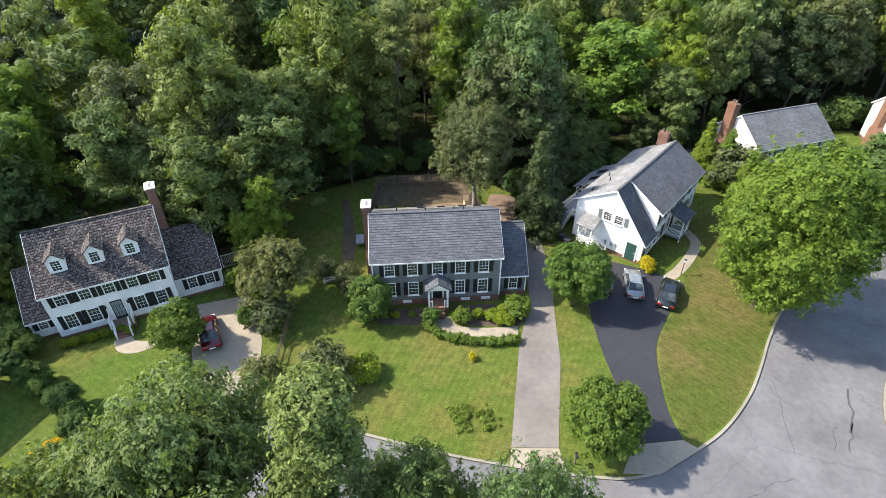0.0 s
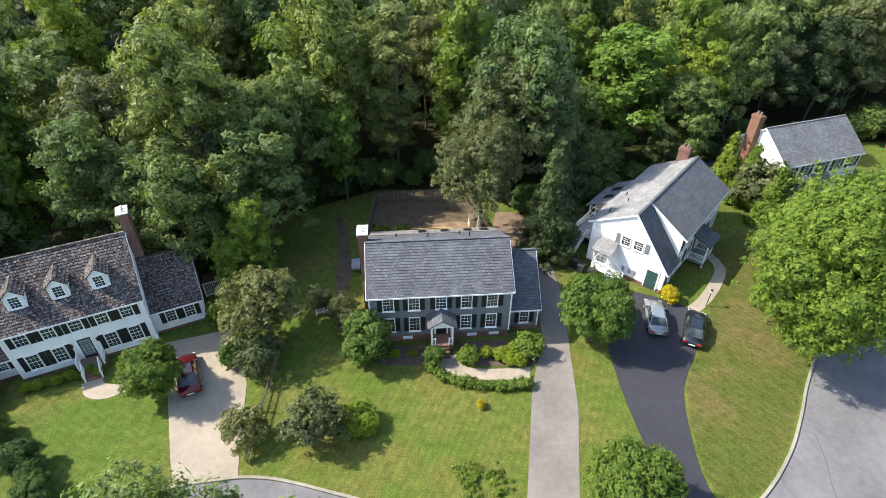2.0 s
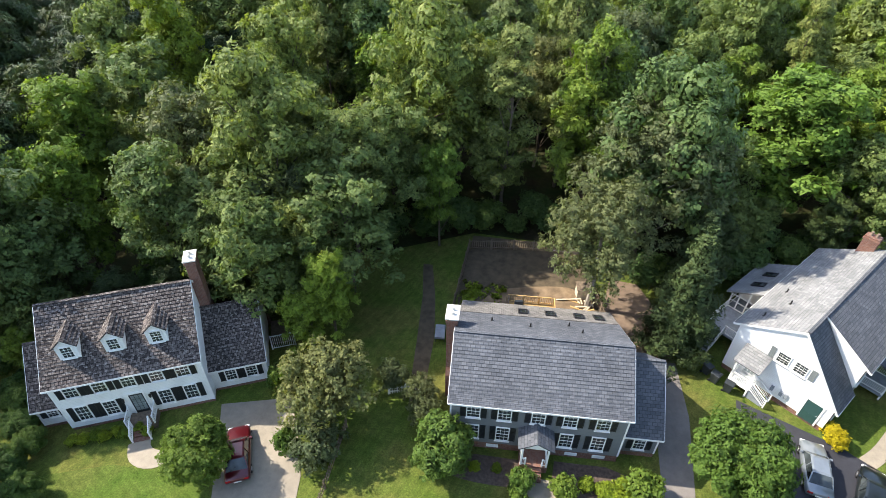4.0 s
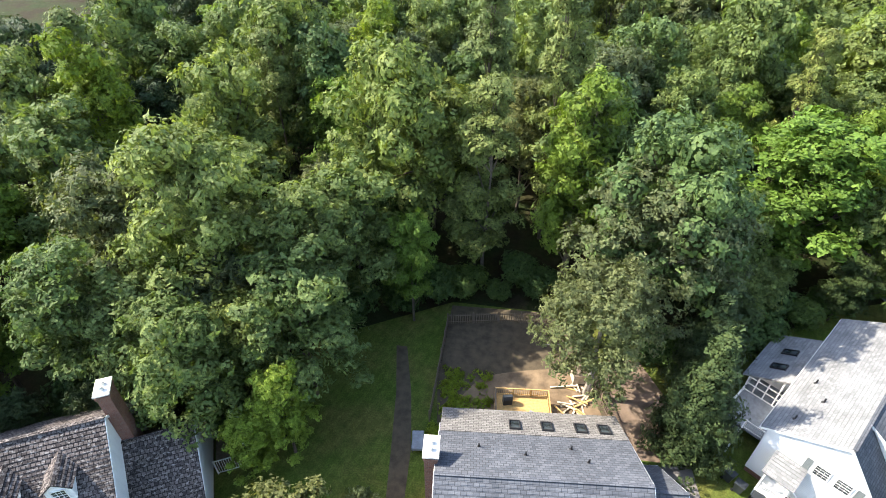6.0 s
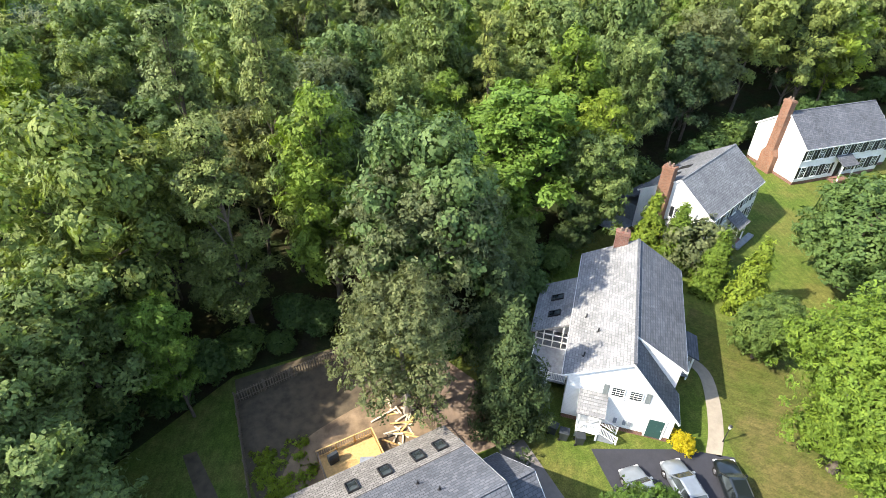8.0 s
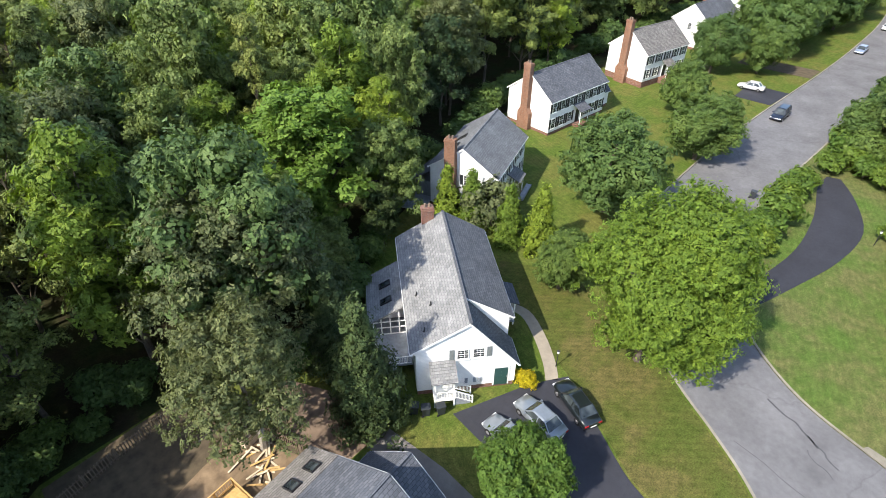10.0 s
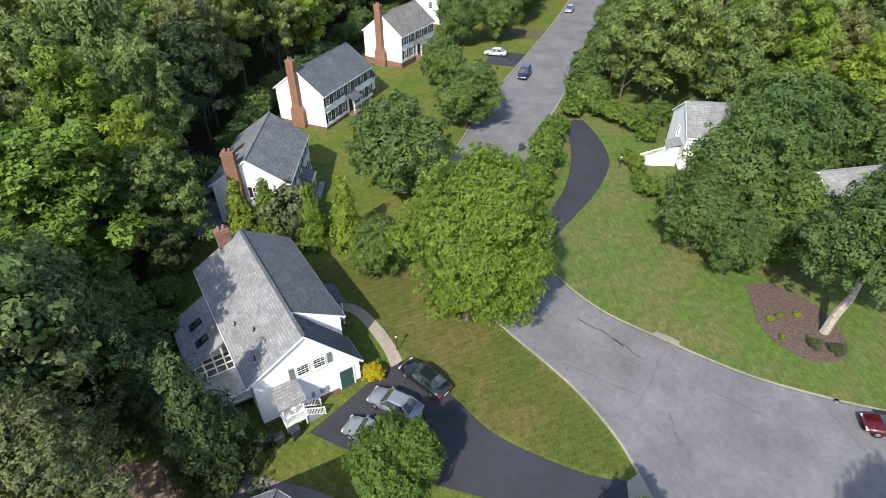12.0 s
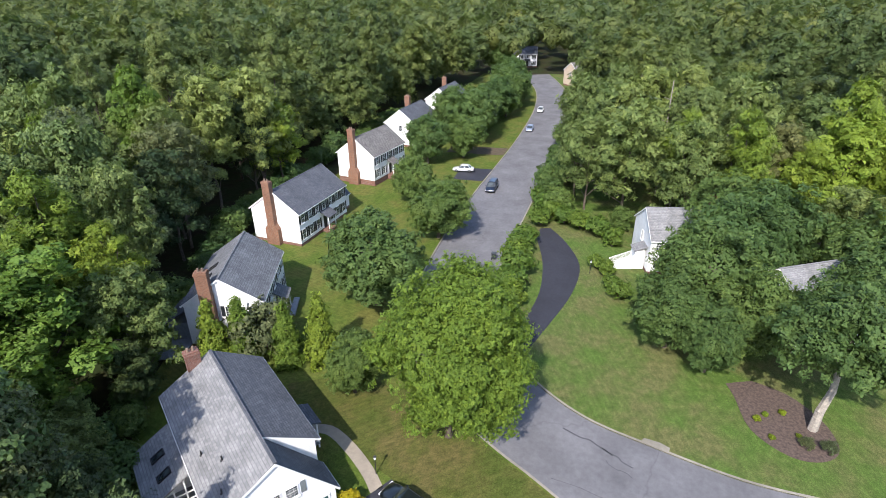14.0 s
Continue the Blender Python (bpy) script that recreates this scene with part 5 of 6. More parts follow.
tree_proto("shrub_green", "round", 1.0, 1.7, 0.0, 1000, 0.26, "leaf_round", 36, core=0.85, trunk=0.06)
tree_proto("shrub_yellow", "round", 1.0, 1.7, 0.0, 1200, 0.24, "leaf_yellow", 37, core=0.85, trunk=0.06)
tree_proto("shrub_lime", "round", 0.8, 1.2, 0.0, 800, 0.24, "leaf_lime", 38, core=0.8, trunk=0.05)
tree_proto("cone", "cone", 1.9, 7.5, 0.1, 5000, 0.38, "leaf_bright", 39, core=0.8, trunk=0.12)
tree_proto("magnolia", "cone", 3.8, 14.5, 0.8, 7000, 0.6, "leaf_dark", 40, core=0.8, trunk=0.25)
tree_proto("front_tree", "oak", 5.4, 13.5, 3.5, 32000, 0.25, "leaf_front", 41, trunk=0.3, spray=0.45)
tree_proto("front_pine", "pine", 4.0, 21.4, 6.0, 26000, 0.24, "leaf_front", 46, trunk=0.3, core=0.55, spray=0.45)
tree_proto("big_oak", "oak", 6.4, 17.0, 4.0, 15000, 0.42, "leaf_olive", 42, trunk=0.4, bark="bark_pale", core=0.28, fill=0.5, spray=0.6)
tree_proto("leaning", "oak", 6.0, 13.5, 4.5, 8000, 0.6, "leaf_street", 43, trunk=0.45, bark="bark_pale", lean=(2.2, -1.6))
tree_proto("brown", "oak", 4.0, 12, 3.5, 2800, 0.8, "leaf_brown", 44)
tree_proto("thin_shrub", "oak", 2.3, 4.0, 0.3, 2600, 0.33, "leaf_olive", 45, core=0.5, trunk=0.08)
plant("pear", 12.1, 40.5, 0, 1.07, label="round leafy ornamental pear between two driveways", group="round ornamental trees")
plant("pear", 11.1, 24.3, 70, 1.02, label="round leafy ornamental pear beside the driveway mouths", group="round ornamental trees", tall=0.95)
plant("pear", -24.1, 33.6, 140, 0.8, label="small round tree beside the red car", group="round ornamental trees", tall=1.0)
plant("maple_big", 30.0, 40.3, 0, 1.0, label="huge bright green maple overhanging the street bend")
plant("olive", -17.0, 40.2, 0, 0.96, label="olive-grey tree between the two houses")
plant("thin_shrub", -16.6, 36.6, 0, 0.9, "shrub", "grey-green shrub beside the concrete driveway", "shrub")
plant("laurel", -7.8, 38.1, 0, 1.04, "shrub", "large dark glossy evergreen shrub at the house corner", "shrub")
for x, y, s in ((-10.6, 43.0, 0.65), (-9.8, 41.4, 0.6), (-13.2, 44.2, 0.6)):
    plant("thin_shrub", x, y, x * 40, s, "shrub", "loose green shrub beside the grey house", "shrub")
for x, y, s in ((-15.8, 29.8, 0.78), (-10.6, 29.9, 1.05)):
    plant("thin_shrub", x, y, x * 40, s, "shrub", "loose olive-green shrub on the front lawn", "shrub")
for x, y, s in ((-8.7, 31.5, 1.3), (-7.5, 31.7, 1.4), (-6.9, 30.7, 1.2), (-8.0, 30.4, 1.2)):
    plant("shrub_lime", x, y, x * 50, s, "shrub", "yellow-green shrub on the front lawn", "shrub")
plant("shrub_yellow", 21.0, 46.0, 0, 1.0, "shrub", "bright golden rounded shrub at the house corner", "shrub")
for x, y, s in ((-1.9, 37.6, 0.95), (1.0, 37.7, 1.0)):
    plant("shrub_green", x, y, x * 90, s, "shrub", "clipped green shrub beside the front steps", "shrub")
plant("shrub_green", 6.5, 38.7, 10, 1.35, "shrub", "rounded green shrub at the wing corner", "shrub")
for x, y, s in ((2.6, 38.4, 0.8), (3.9, 38.2, 0.95), (5.0, 38.6, 1.0), (4.6, 37.7, 0.9), (5.4, 37.5, 0.9), (-5.4, 38.2, 0.6), (-3.8, 38.4, 0.5)):
    plant("shrub_lime", x, y, x * 77, s, "shrub", "low yellow-green shrub in the flower bed", "shrub")
plant("shrub_yellow", 1.95, 33.0, 0, 0.42, "shrub", "small golden shrub alone on the lawn", "shrub")
for x, y, s in ((33.6, 66.4, 1.1), (35.4, 64.2, 1.05), (36.2, 59.4, 1.0), (37.4, 56.0, 1.1)):
    plant("cone", x, y, x * 60, s, "arborvitae", "narrow bright green conical evergreen beside the houses", "tree", "conical evergreens")
plant("thin_shrub", 37.2, 62.8, 0, 1.6, "tree", "small grey-green tree at the house gable", "tree")
plant("street_dark", 33.4, 50.8, 50, 0.6, "tree", "dark green tree behind the big maple", "tree")
for x, y, s in ((49.4, 54.6, 1.26), (70.6, 51.8, 1.02), (114, 57, 0.85), (127, 58, 1.1), (134, 57, 1.1), (130, 64, 1.1), (142, 58, 1.0), (108, 64, 0.9), (152, 56, 1.05), (158, 53.5, 1.0), (165, 55, 1.1), (172, 53, 1.0), (180, 54, 1.1), (188, 56, 1.0), (84, 60, 0.8), (196, 58, 1.1), (240, 66, 1.1), (249, 72, 1.1)):
    plant("street_far" if x > 100 else "street_dark", x, y, x * 31, s, "tree", "dense dark green street tree on a front lawn", "tree", "street trees", 0.84 if x < 75 else 1.0)
for x, y, s in ((53, 37.8, 2.0), (56.5, 38.2, 2.3), (60.5, 38.2, 2.5), (64.5, 38.6, 2.2), (68, 38.3, 2.2), (71.5, 38.2, 2.0), (79, 36.5, 1.9), (82, 34.5, 2.1), (85.5, 36.6, 2.1), (89, 36.8, 2.2), (93, 36.6, 2.0), (97, 36.4, 2.2), (79, 30, 1.9), (77, 27, 2.0), (80.5, 32.4, 2.0), (74, 25.0, 1.8), (66, 27.4, 1.2), (64, 26.0, 1.3), (58, 24.5, 1.6), (60.5, 25.6, 1.2)):
    plant("shrub_green", x, y, x * 31, s, "shrub", "dense green shrub along the curved driveway", "shrub")
for x, y, s in ((48.5, 20.0, 0.85), (53, 15.5, 1.15), (60, 11.5, 1.25), (49, 12.0, 0.95), (66, 6, 1.25), (53, -2.5, 1.15), (62, -4, 1.2), (45, 16.5, 0.7), (70, 12, 1.2)):
    plant("street_dark", x, y, x * 57, s, "tree", "broad dark green tree beside the mulch bed", "tree", "trees round the eastern lawn")
plant("leaning", 38.5, 8.3, 0, 1.0, "tree", "pale leaning tree trunk with spreading green crown", "tree")
for x, y, s, tall in ((-11.7, 12.7, 0.98, 1.5), (-16.6, 9.4, 0.9, 1.55), (-1.4, 11.6, 0.62, 2.1), (3.0, 8.9, 0.66, 2.35), (-8.4, 8.0, 0.8, 1.75)):
    plant("front_tree", x, y, x * 37, s, "tree", "tall roadside broadleaf tree in front of the houses", "tree", "roadside trees", tall)
plant("front_pine", -5.0, 12.6, 40, 1.0, "tree", "tall blue-green pine beside the turning circle", "tree")
plant("big_oak", 2.6, 57.2, 0, 0.82, "tree", "large grey-green oak with pale limbs behind the deck", "tree")
plant("big_oak", 6.6, 64.6, 120, 1.08, "tree", "large grey-green oak with pale limbs behind the deck", "tree")
rng = np.random.default_rng(21)
for x in np.arange(-47, 36, 2.9):
    plant("thicket", x + rng.uniform(-1, 1), forest_edge(x) + rng.uniform(0.6, 3.0), x * 40, rng.uniform(0.6, 1.1), "shrub", "dark undergrowth shrub at the edge of the woods", "shrub", "undergrowth shrubs", rng.uniform(0.7, 1.1))
for x in np.arange(76, 190, 4.2):
    plant("thicket", x + rng.uniform(-1, 1), east_edge(x) - rng.uniform(0.4, 3.4), x * 40, rng.uniform(0.8, 1.4), "shrub", "dark undergrowth shrub at the edge of the woods", "shrub", "undergrowth shrubs", rng.uniform(0.8, 1.2))
for x in np.arange(38, 150, 4.0):
    plant("thicket", x + rng.uniform(-1, 1), forest_edge(x) + rng.uniform(0.4, 3.0), x * 40, rng.uniform(0.7, 1.3), "shrub", "dark undergrowth shrub at the edge of the woods", "shrub", "undergrowth shrubs", rng.uniform(0.8, 1.2))
plant("magnolia", 9.8, 53.4, 0, 0.9, "tree", "dark conical evergreen between two houses", "tree")
plant("magnolia", 11.5, 59.5, 40, 0.8, "tree", "dark conical evergreen between two houses", "tree")
for k, x, y, top, wide in notable:
    high = {p[0]: p[3] for p in protos}[k]
    plant(k, x, y, x * 23, wide, "tree", labels[k.split("_")[0]], "tree", "trees of the woods", top / high / wide)
plant("brown", -48, 48, 0, 1.0, "tree", "withered brownish tree at the edge of the woods", "tree")
for x, y, s, k in ((-30, 55, 0.85, "maple_a"), (-44, 40, 0.6, "oak_a"), (-24.5, 52.5, 0.75, "oak_c"), (1, 72, 1.0, "pine_a")):
    plant(k, x, y, x * 23, s, "tree", labels[k.split("_")[0]], "tree")
for x, y, s, k in ((-8.4, 71.5, 0.8, "oak_d"), (-16.4, 70.0, 0.75, "oak_c"), (14.5, 70.5, 0.8, "oak_a"), (-26.4, 48.6, 0.9, "oak_c"), (-21.6, 60.0, 0.95, "oak_b"), (-26.6, 54.6, 0.85, "olive_a"), (-30.2, 50.5, 0.95, "oak_d"), (-18.6, 64.0, 1.0, "oak_a"), (17.0, 66.6, 0.55, "oak_d"), (19.8, 69.6, 0.42, "oak_a"), (26.4, 69.6, 0.5, "dark_a"), (29.4, 71.6, 0.85, "oak_c"), (31.6, 75.0, 0.95, "maple_a"), (13.6, 62.5, 0.58, "dark_a"), (-35.0, 50.0, 0.95, "oak_b"), (-43.5, 44.0, 0.8, "oak_c")):
    plant(k, x, y, x * 23, s, "tree", labels[k.split("_")[0]], "tree", "trees of the woods")
for i, (x, y) in enumerate(smooth_line([(-38.5, 31.2), (-36.6, 30.3), (-33.8, 28.6), (-31.1, 27.2), (-28.9, 25.4), (-28.2, 23.2), (-29.2, 21.2)], 2)):
    plant("laurel", x, y, i * 47, 0.47 + 0.12 * math.sin(i * 2.3), "shrub", "uneven green boundary hedge shrub", "shrub", "hedge shrubs")
for x, y in ((-30.6, 22.2), (-29.9, 23.4)):
    b = plant("shrub_lime", x, y, x * 50, 0.9, "flowering_shrub", "shrub covered in orange-yellow blossom", "shrub")
    b.children[0].data = b.children[0].data.copy()
    b.children[0].data.materials[0] = M["flower"]
for x, y, s, k in ((-42.2, 38.6, 0.34, "maple_a"), (-47.0, 39.4, 0.4, "oak_c"), (-49.6, 36.2, 0.5, "oak_a"), (-46.8, 33.8, 0.26, "oak_b"), (-40.6, 41.6, 0.45, "oak_d"), (-37.6, 44.6, 0.5, "dark_a"), (-52.6, 31.0, 0.6, "oak_c"), (-44.0, 42.6, 0.55, "oak_a"), (-33.0, 46.6, 0.5, "dark_a")):
    plant(k, x, y, x * 23, s, "tree", "small leafy tree in the gap between two houses", "tree", "trees between the houses")
for x, y, s in ((-39.2, 33.9, 0.6), (-40.4, 35.6, 0.7), (-37.6, 32.9, 0.5), (-41.8, 36.6, 0.6), (-37.0, 38.6, 0.6), (-38.4, 41.0, 0.75)):
    plant("laurel", x, y, x * 40, s, "shrub", "dark green shrub in the shade of trees", "shrub")
for i in range(8):
    f = i / 7
    plant("shrub_lime", -35.3 + 5.0 * f, 33.9 + 2.2 * f - 0.3 * math.sin(i * 3), i * 40, 0.62, "shrub", "low green shrub under the white house wall", "shrub")
for x, y, s in ((-19.0, 36.6, 1.05), (-18.3, 38.8, 1.15), (-21.6, 41.8, 1.15), (-22.4, 42.0, 0.9)):
    plant("shrub_green", x, y, x * 90, s, "shrub", "tall dark green shrub beside the driveway", "shrub", tall=1.6)
for x, y, hh in ((98.7, 16.3, 21), (112, 20.5, 20), (90, 8, 19)):
    t = thing("bare_pine", pose(x, y, 0), "tall bare pine trunk standing above the woods", "tree")
    bm = tube(bmesh.new(), (0, 0, -0.3), (0.5, 0.2, hh), 0.24, 0.07, 8)
    part("trunk", bm, "bark_pale", t, uv=False)
    for i in range(6):
        a, z = i * 1.9, hh * (0.6 + 0.06 * i)
        part("branch", tube(bmesh.new(), (0.45 * z / hh, 0.2 * z / hh, z), (math.cos(a) * 1.4, math.sin(a) * 1.4, z + 0.5), 0.06, 0.02, 5), "bark_pale", t, uv=False)

railway = thing("railway_track", pose(0, 0, -0.12), "single railway line on a dark gravel bed through the woods", "railway", kind="structure")
track = [(rail_x(y), y) for y in range(100, 222, 3)]
for nm, off, w, z0, z1, mt in (("gravel_bed", -1.7, 3.4, 0.0, 0.25, "road"), ("steel_rail", -0.79, 0.08, 0.34, 0.50, "alloy"), ("steel_rail", 0.71, 0.08, 0.34, 0.50, "alloy")):
    part(nm, ribbon(bmesh.new(), [(x - off * 0.93, y + off * 0.37) for x, y in track], w, z0, z1), mt, railway, uv=False)
sleeper = boxes((-1.25, 1.25, -0.12, 0.12, 0.2, 0.36))
sleeper = part("sleeper", sleeper, "wood_old", railway, uv=False)
sleeper.matrix_basis = pose(rail_x(130), 130, 0, 0, 0, -22)
for i in range(1, 80):
    y = 130 + i * 0.7
    twin(sleeper, pose(rail_x(y), y, 0, 0, 0, -22), railway)

# ---- hedge, fences, deck ----
rng = np.random.default_rng(9)
line = smooth_line([(-2.4, 38.2), (-2.2, 36.9), (-0.9, 35.7), (1.2, 35.1), (3.6, 34.9), (6.1, 35.2)], 6)
hl = [(x, y, 0.38, 0.5, 0.42) for x, y in line]
tagged(new("hedge", mesh_of("hedge", *merged(leaf_cloud(rng, hl, 3000, 0.2, 0.4, 0.1), core_cloud(hl, 0.88)), "leaf_round")), "low clipped green hedge along the front walk", "hedge")
wl = [(rng.uniform(0.3, 3.6), rng.uniform(25.6, 27.6), 0.08, rng.uniform(0.3, 0.7), rng.uniform(0.1, 0.25)) for _ in range(26)]
tagged(new("weed_patch", mesh_of("weed_patch", *leaf_cloud(rng, wl, 1500, 0.2, 0.5, 0.6), "leaf_round")), "patch of low weeds on the front lawn", "weeds", kind="stuff")
wl = [(rng.uniform(-9.5, -5.5), rng.uniform(51.5, 58.0), 0.1, rng.uniform(0.3, 0.9), rng.uniform(0.15, 0.4)) for _ in range(60)]
tagged(new("yard_weeds", mesh_of("yard_weeds", *leaf_cloud(rng, wl, 3200, 0.3, 0.5, 0.6), "leaf_lime")), "rank weeds beside the timber deck", "weeds", kind="stuff")

def picket_fence(points, height, step, material, label, name="fence"):
    f = thing(name, pose(*points[0], 0), label, "fence")
    o = Vector((*points[0], 0))
    post = part("post", boxes((-0.05, 0.05, -0.05, 0.05, -0.2, height + 0.1)), material, f, uv=False)
    pick = part("picket", boxes((-0.035, 0.035, -0.012, 0.012, 0.08, height)), material, f, uv=False)
    first = True
    for a, b in zip(points, points[1:]):
        a, b = Vector((*a, 0)), Vector((*b, 0))
        d = b - a
        ang = math.degrees(math.atan2(d.y, d.x))
        n = max(1, round(d.length / 2.2))
        for i in range(n):
            q = a.lerp(b, i / n) - o
            if not (first and i == 0):
                twin(post, pose(*q, 0, 0, ang), f)
        for z in (0.3, height - 0.25):
            part("rail", beam(bmesh.new(), a - o + Vector((0, 0, z)), b - o + Vector((0, 0, z)), 0.05, 0.08), material, f, uv=False)
        m = int(d.length / step)
        for i in range(m):
            q = a.lerp(b, (i + 0.5) / m) - o + Vector((0.04 * d.y / d.length, -0.04 * d.x / d.length, 0))
            if first and i == 0:
                pick.matrix_basis = pose(*q, 0, 0, ang)
            else:
                twin(pick, pose(*q, 0, 0, ang), f)
        first = False
    return f


picket_fence([(-10.0, 52.5), (-10.1, 63.4), (-5.3, 64.4), (1.0, 65.2), (3.2, 58.2)], 1.35, 0.22, "wood_old", "weathered picket fence round the back yard")
picket_fence([(3.4, 58.0), (4.3, 54.8), (4.7, 52.9)], 1.35, 0.2, "wood_old", "dark timber fence between deck and gravel")
picket_fence([(-13.3, 43.2), (-12.0, 43.7), (-10.8, 44.2)], 0.9, 0.18, "trim", "short white picket fence among shrubs")
picket_fence([(-15.6, 39.5), (-15.4, 34.5), (-15.2, 27.6)], 1.1, 0.25, "wood_old", "low timber fence between two gardens")

deck = thing("timber_deck", pose(-4.65, 51.55, 0.25, 0, 0, 5.2), "unfinished deck of fresh yellow timber with railing", "deck")
for i in range(26):
    part("board", boxes((0.0, 4.4, 0.02 + i * 0.145, 0.155 + i * 0.145, 0.55, 0.59)), "wood_new", deck, uv=False)
for x in (0.05, 1.5, 2.95, 4.35):
    for y in (0.05, 3.75):
        part("post", boxes((x - 0.05, x + 0.05, y - 0.05, y + 0.05, -0.45, 1.5 if y > 1 or x < 1 else 0.6)), "wood_new", deck, uv=False)
for a, b in (((0, 3.75), (4.4, 3.75)), ((0.05, 0), (0.05, 3.75)), ((4.35, 0), (4.35, 3.75))):
    bm = bmesh.new()
    for z in (0.75, 1.48):
        beam(bm, (*a, z), (*b, z), 0.09, 0.05)
    n = int((Vector(b) - Vector(a)).length / 0.16)
    for i in range(n):
        p = Vector(a).lerp(Vector(b), (i + 0.5) / n)
        beam(bm, (*p, 0.75), (*p, 1.48), 0.035)
    part("railing", bm, "wood_new" if a != (0.05, 0) else "wood_old", deck, uv=False)
for m, lab, mt, dims in ((pose(-3.9, 54.6, 0.84, 0, 0, 15), "black covered barbecue grill standing on the deck", "plastic", (0.75, 0.5, 0.95)), (pose(-1.7, 53.5, 0.84, 0, 0, -20), "grey tarpaulin-covered box on the deck", "deck_grey", (1.0, 0.8, 0.3))):
    g = thing("grill" if mt == "plastic" else "covered_box", m, lab, "grill" if mt == "plastic" else "box")
    w, d, hh = dims
    part("body", boxes((-w / 2, w / 2, -d / 2, d / 2, 0, hh * 0.75), bevel=0.05), mt, g, uv=False)
    part("cover", prism(bmesh.new(), [(-w / 2, -d / 2, hh * 0.76), (-w / 2, d / 2, hh * 0.76), (-w / 2, d * 0.25, hh), (-w / 2, -d * 0.25, hh)], (w, 0, 0)), mt, g, uv=False)
rr = random.Random(4)
for i in range(24):
    bm = bmesh.new()
    L = rr.uniform(0.8, 2.4)
    box(bm, -L / 2, L / 2, -0.07, 0.07, 0, 0.05)
    s = part("scrap_board", bm, rr.choice(["debris", "wood_new", "debris"]), None, uv=False)
    s.matrix_basis = pose(rr.uniform(0.6, 3.0), rr.uniform(53.6, 57.6), 0.03 + 0.045 * (i % 6), rr.uniform(-6, 6), rr.uniform(-6, 6), rr.uniform(0, 180))
    tagged(s, "loose scrap board on the building rubbish heap", "board", "scrap boards")
sh = thing("tool_shed", pose(2.2, 58.6, 0, 0, 0, 10), "small low shed beside the rubbish heap", "shed")
part("body", boxes((-0.7, 0.7, -0.5, 0.5, -0.1, 1.1)), "debris", sh)
part("lid", prism(bmesh.new(), [(-0.78, -0.6, 1.1), (-0.78, 0.6, 1.25), (-0.78, 0.6, 1.32), (-0.78, -0.6, 1.17)], (1.56, 0, 0)), "wood_old", sh)


def bench_thing(x, y, turn):
    t = thing("garden_cart", pose(x, y, 0, 0, 0, turn), "pale garden cart standing on the yard path", "cart")
    part("tray", boxes((-0.45, 0.45, -0.8, 0.8, 0.55, 0.85), bevel=0.04), "deck_grey", t, uv=False)
    for sx in (-0.4, 0.4):
        bm = bmesh.new()
        tube(bm, (sx - 0.05, 0.3, 0.28), (sx + 0.05, 0.3, 0.28), 0.28, 0.28, 14)
        part("wheel", bm, "rubber", t, uv=False)
        part("leg", boxes((sx - 0.03, sx + 0.03, -0.6, -0.54, -0.02, 0.56)), "dark", t, uv=False)


bench_thing(-10.5, 50.2, 8)

# ---- vehicles ----


def loft(bm, rings):
    """A closed hull through rings of equal length."""
    vs = [[bm.verts.new(p) for p in r] for r in rings]
    n = len(vs[0])
    for a, b in zip(vs, vs[1:]):
        for i in range(n):
            bm.faces.new((a[i], a[(i + 1) % n], b[(i + 1) % n], b[i]))
    bm.faces.new(vs[0][::-1])
    bm.faces.new(vs[-1])
    return bm


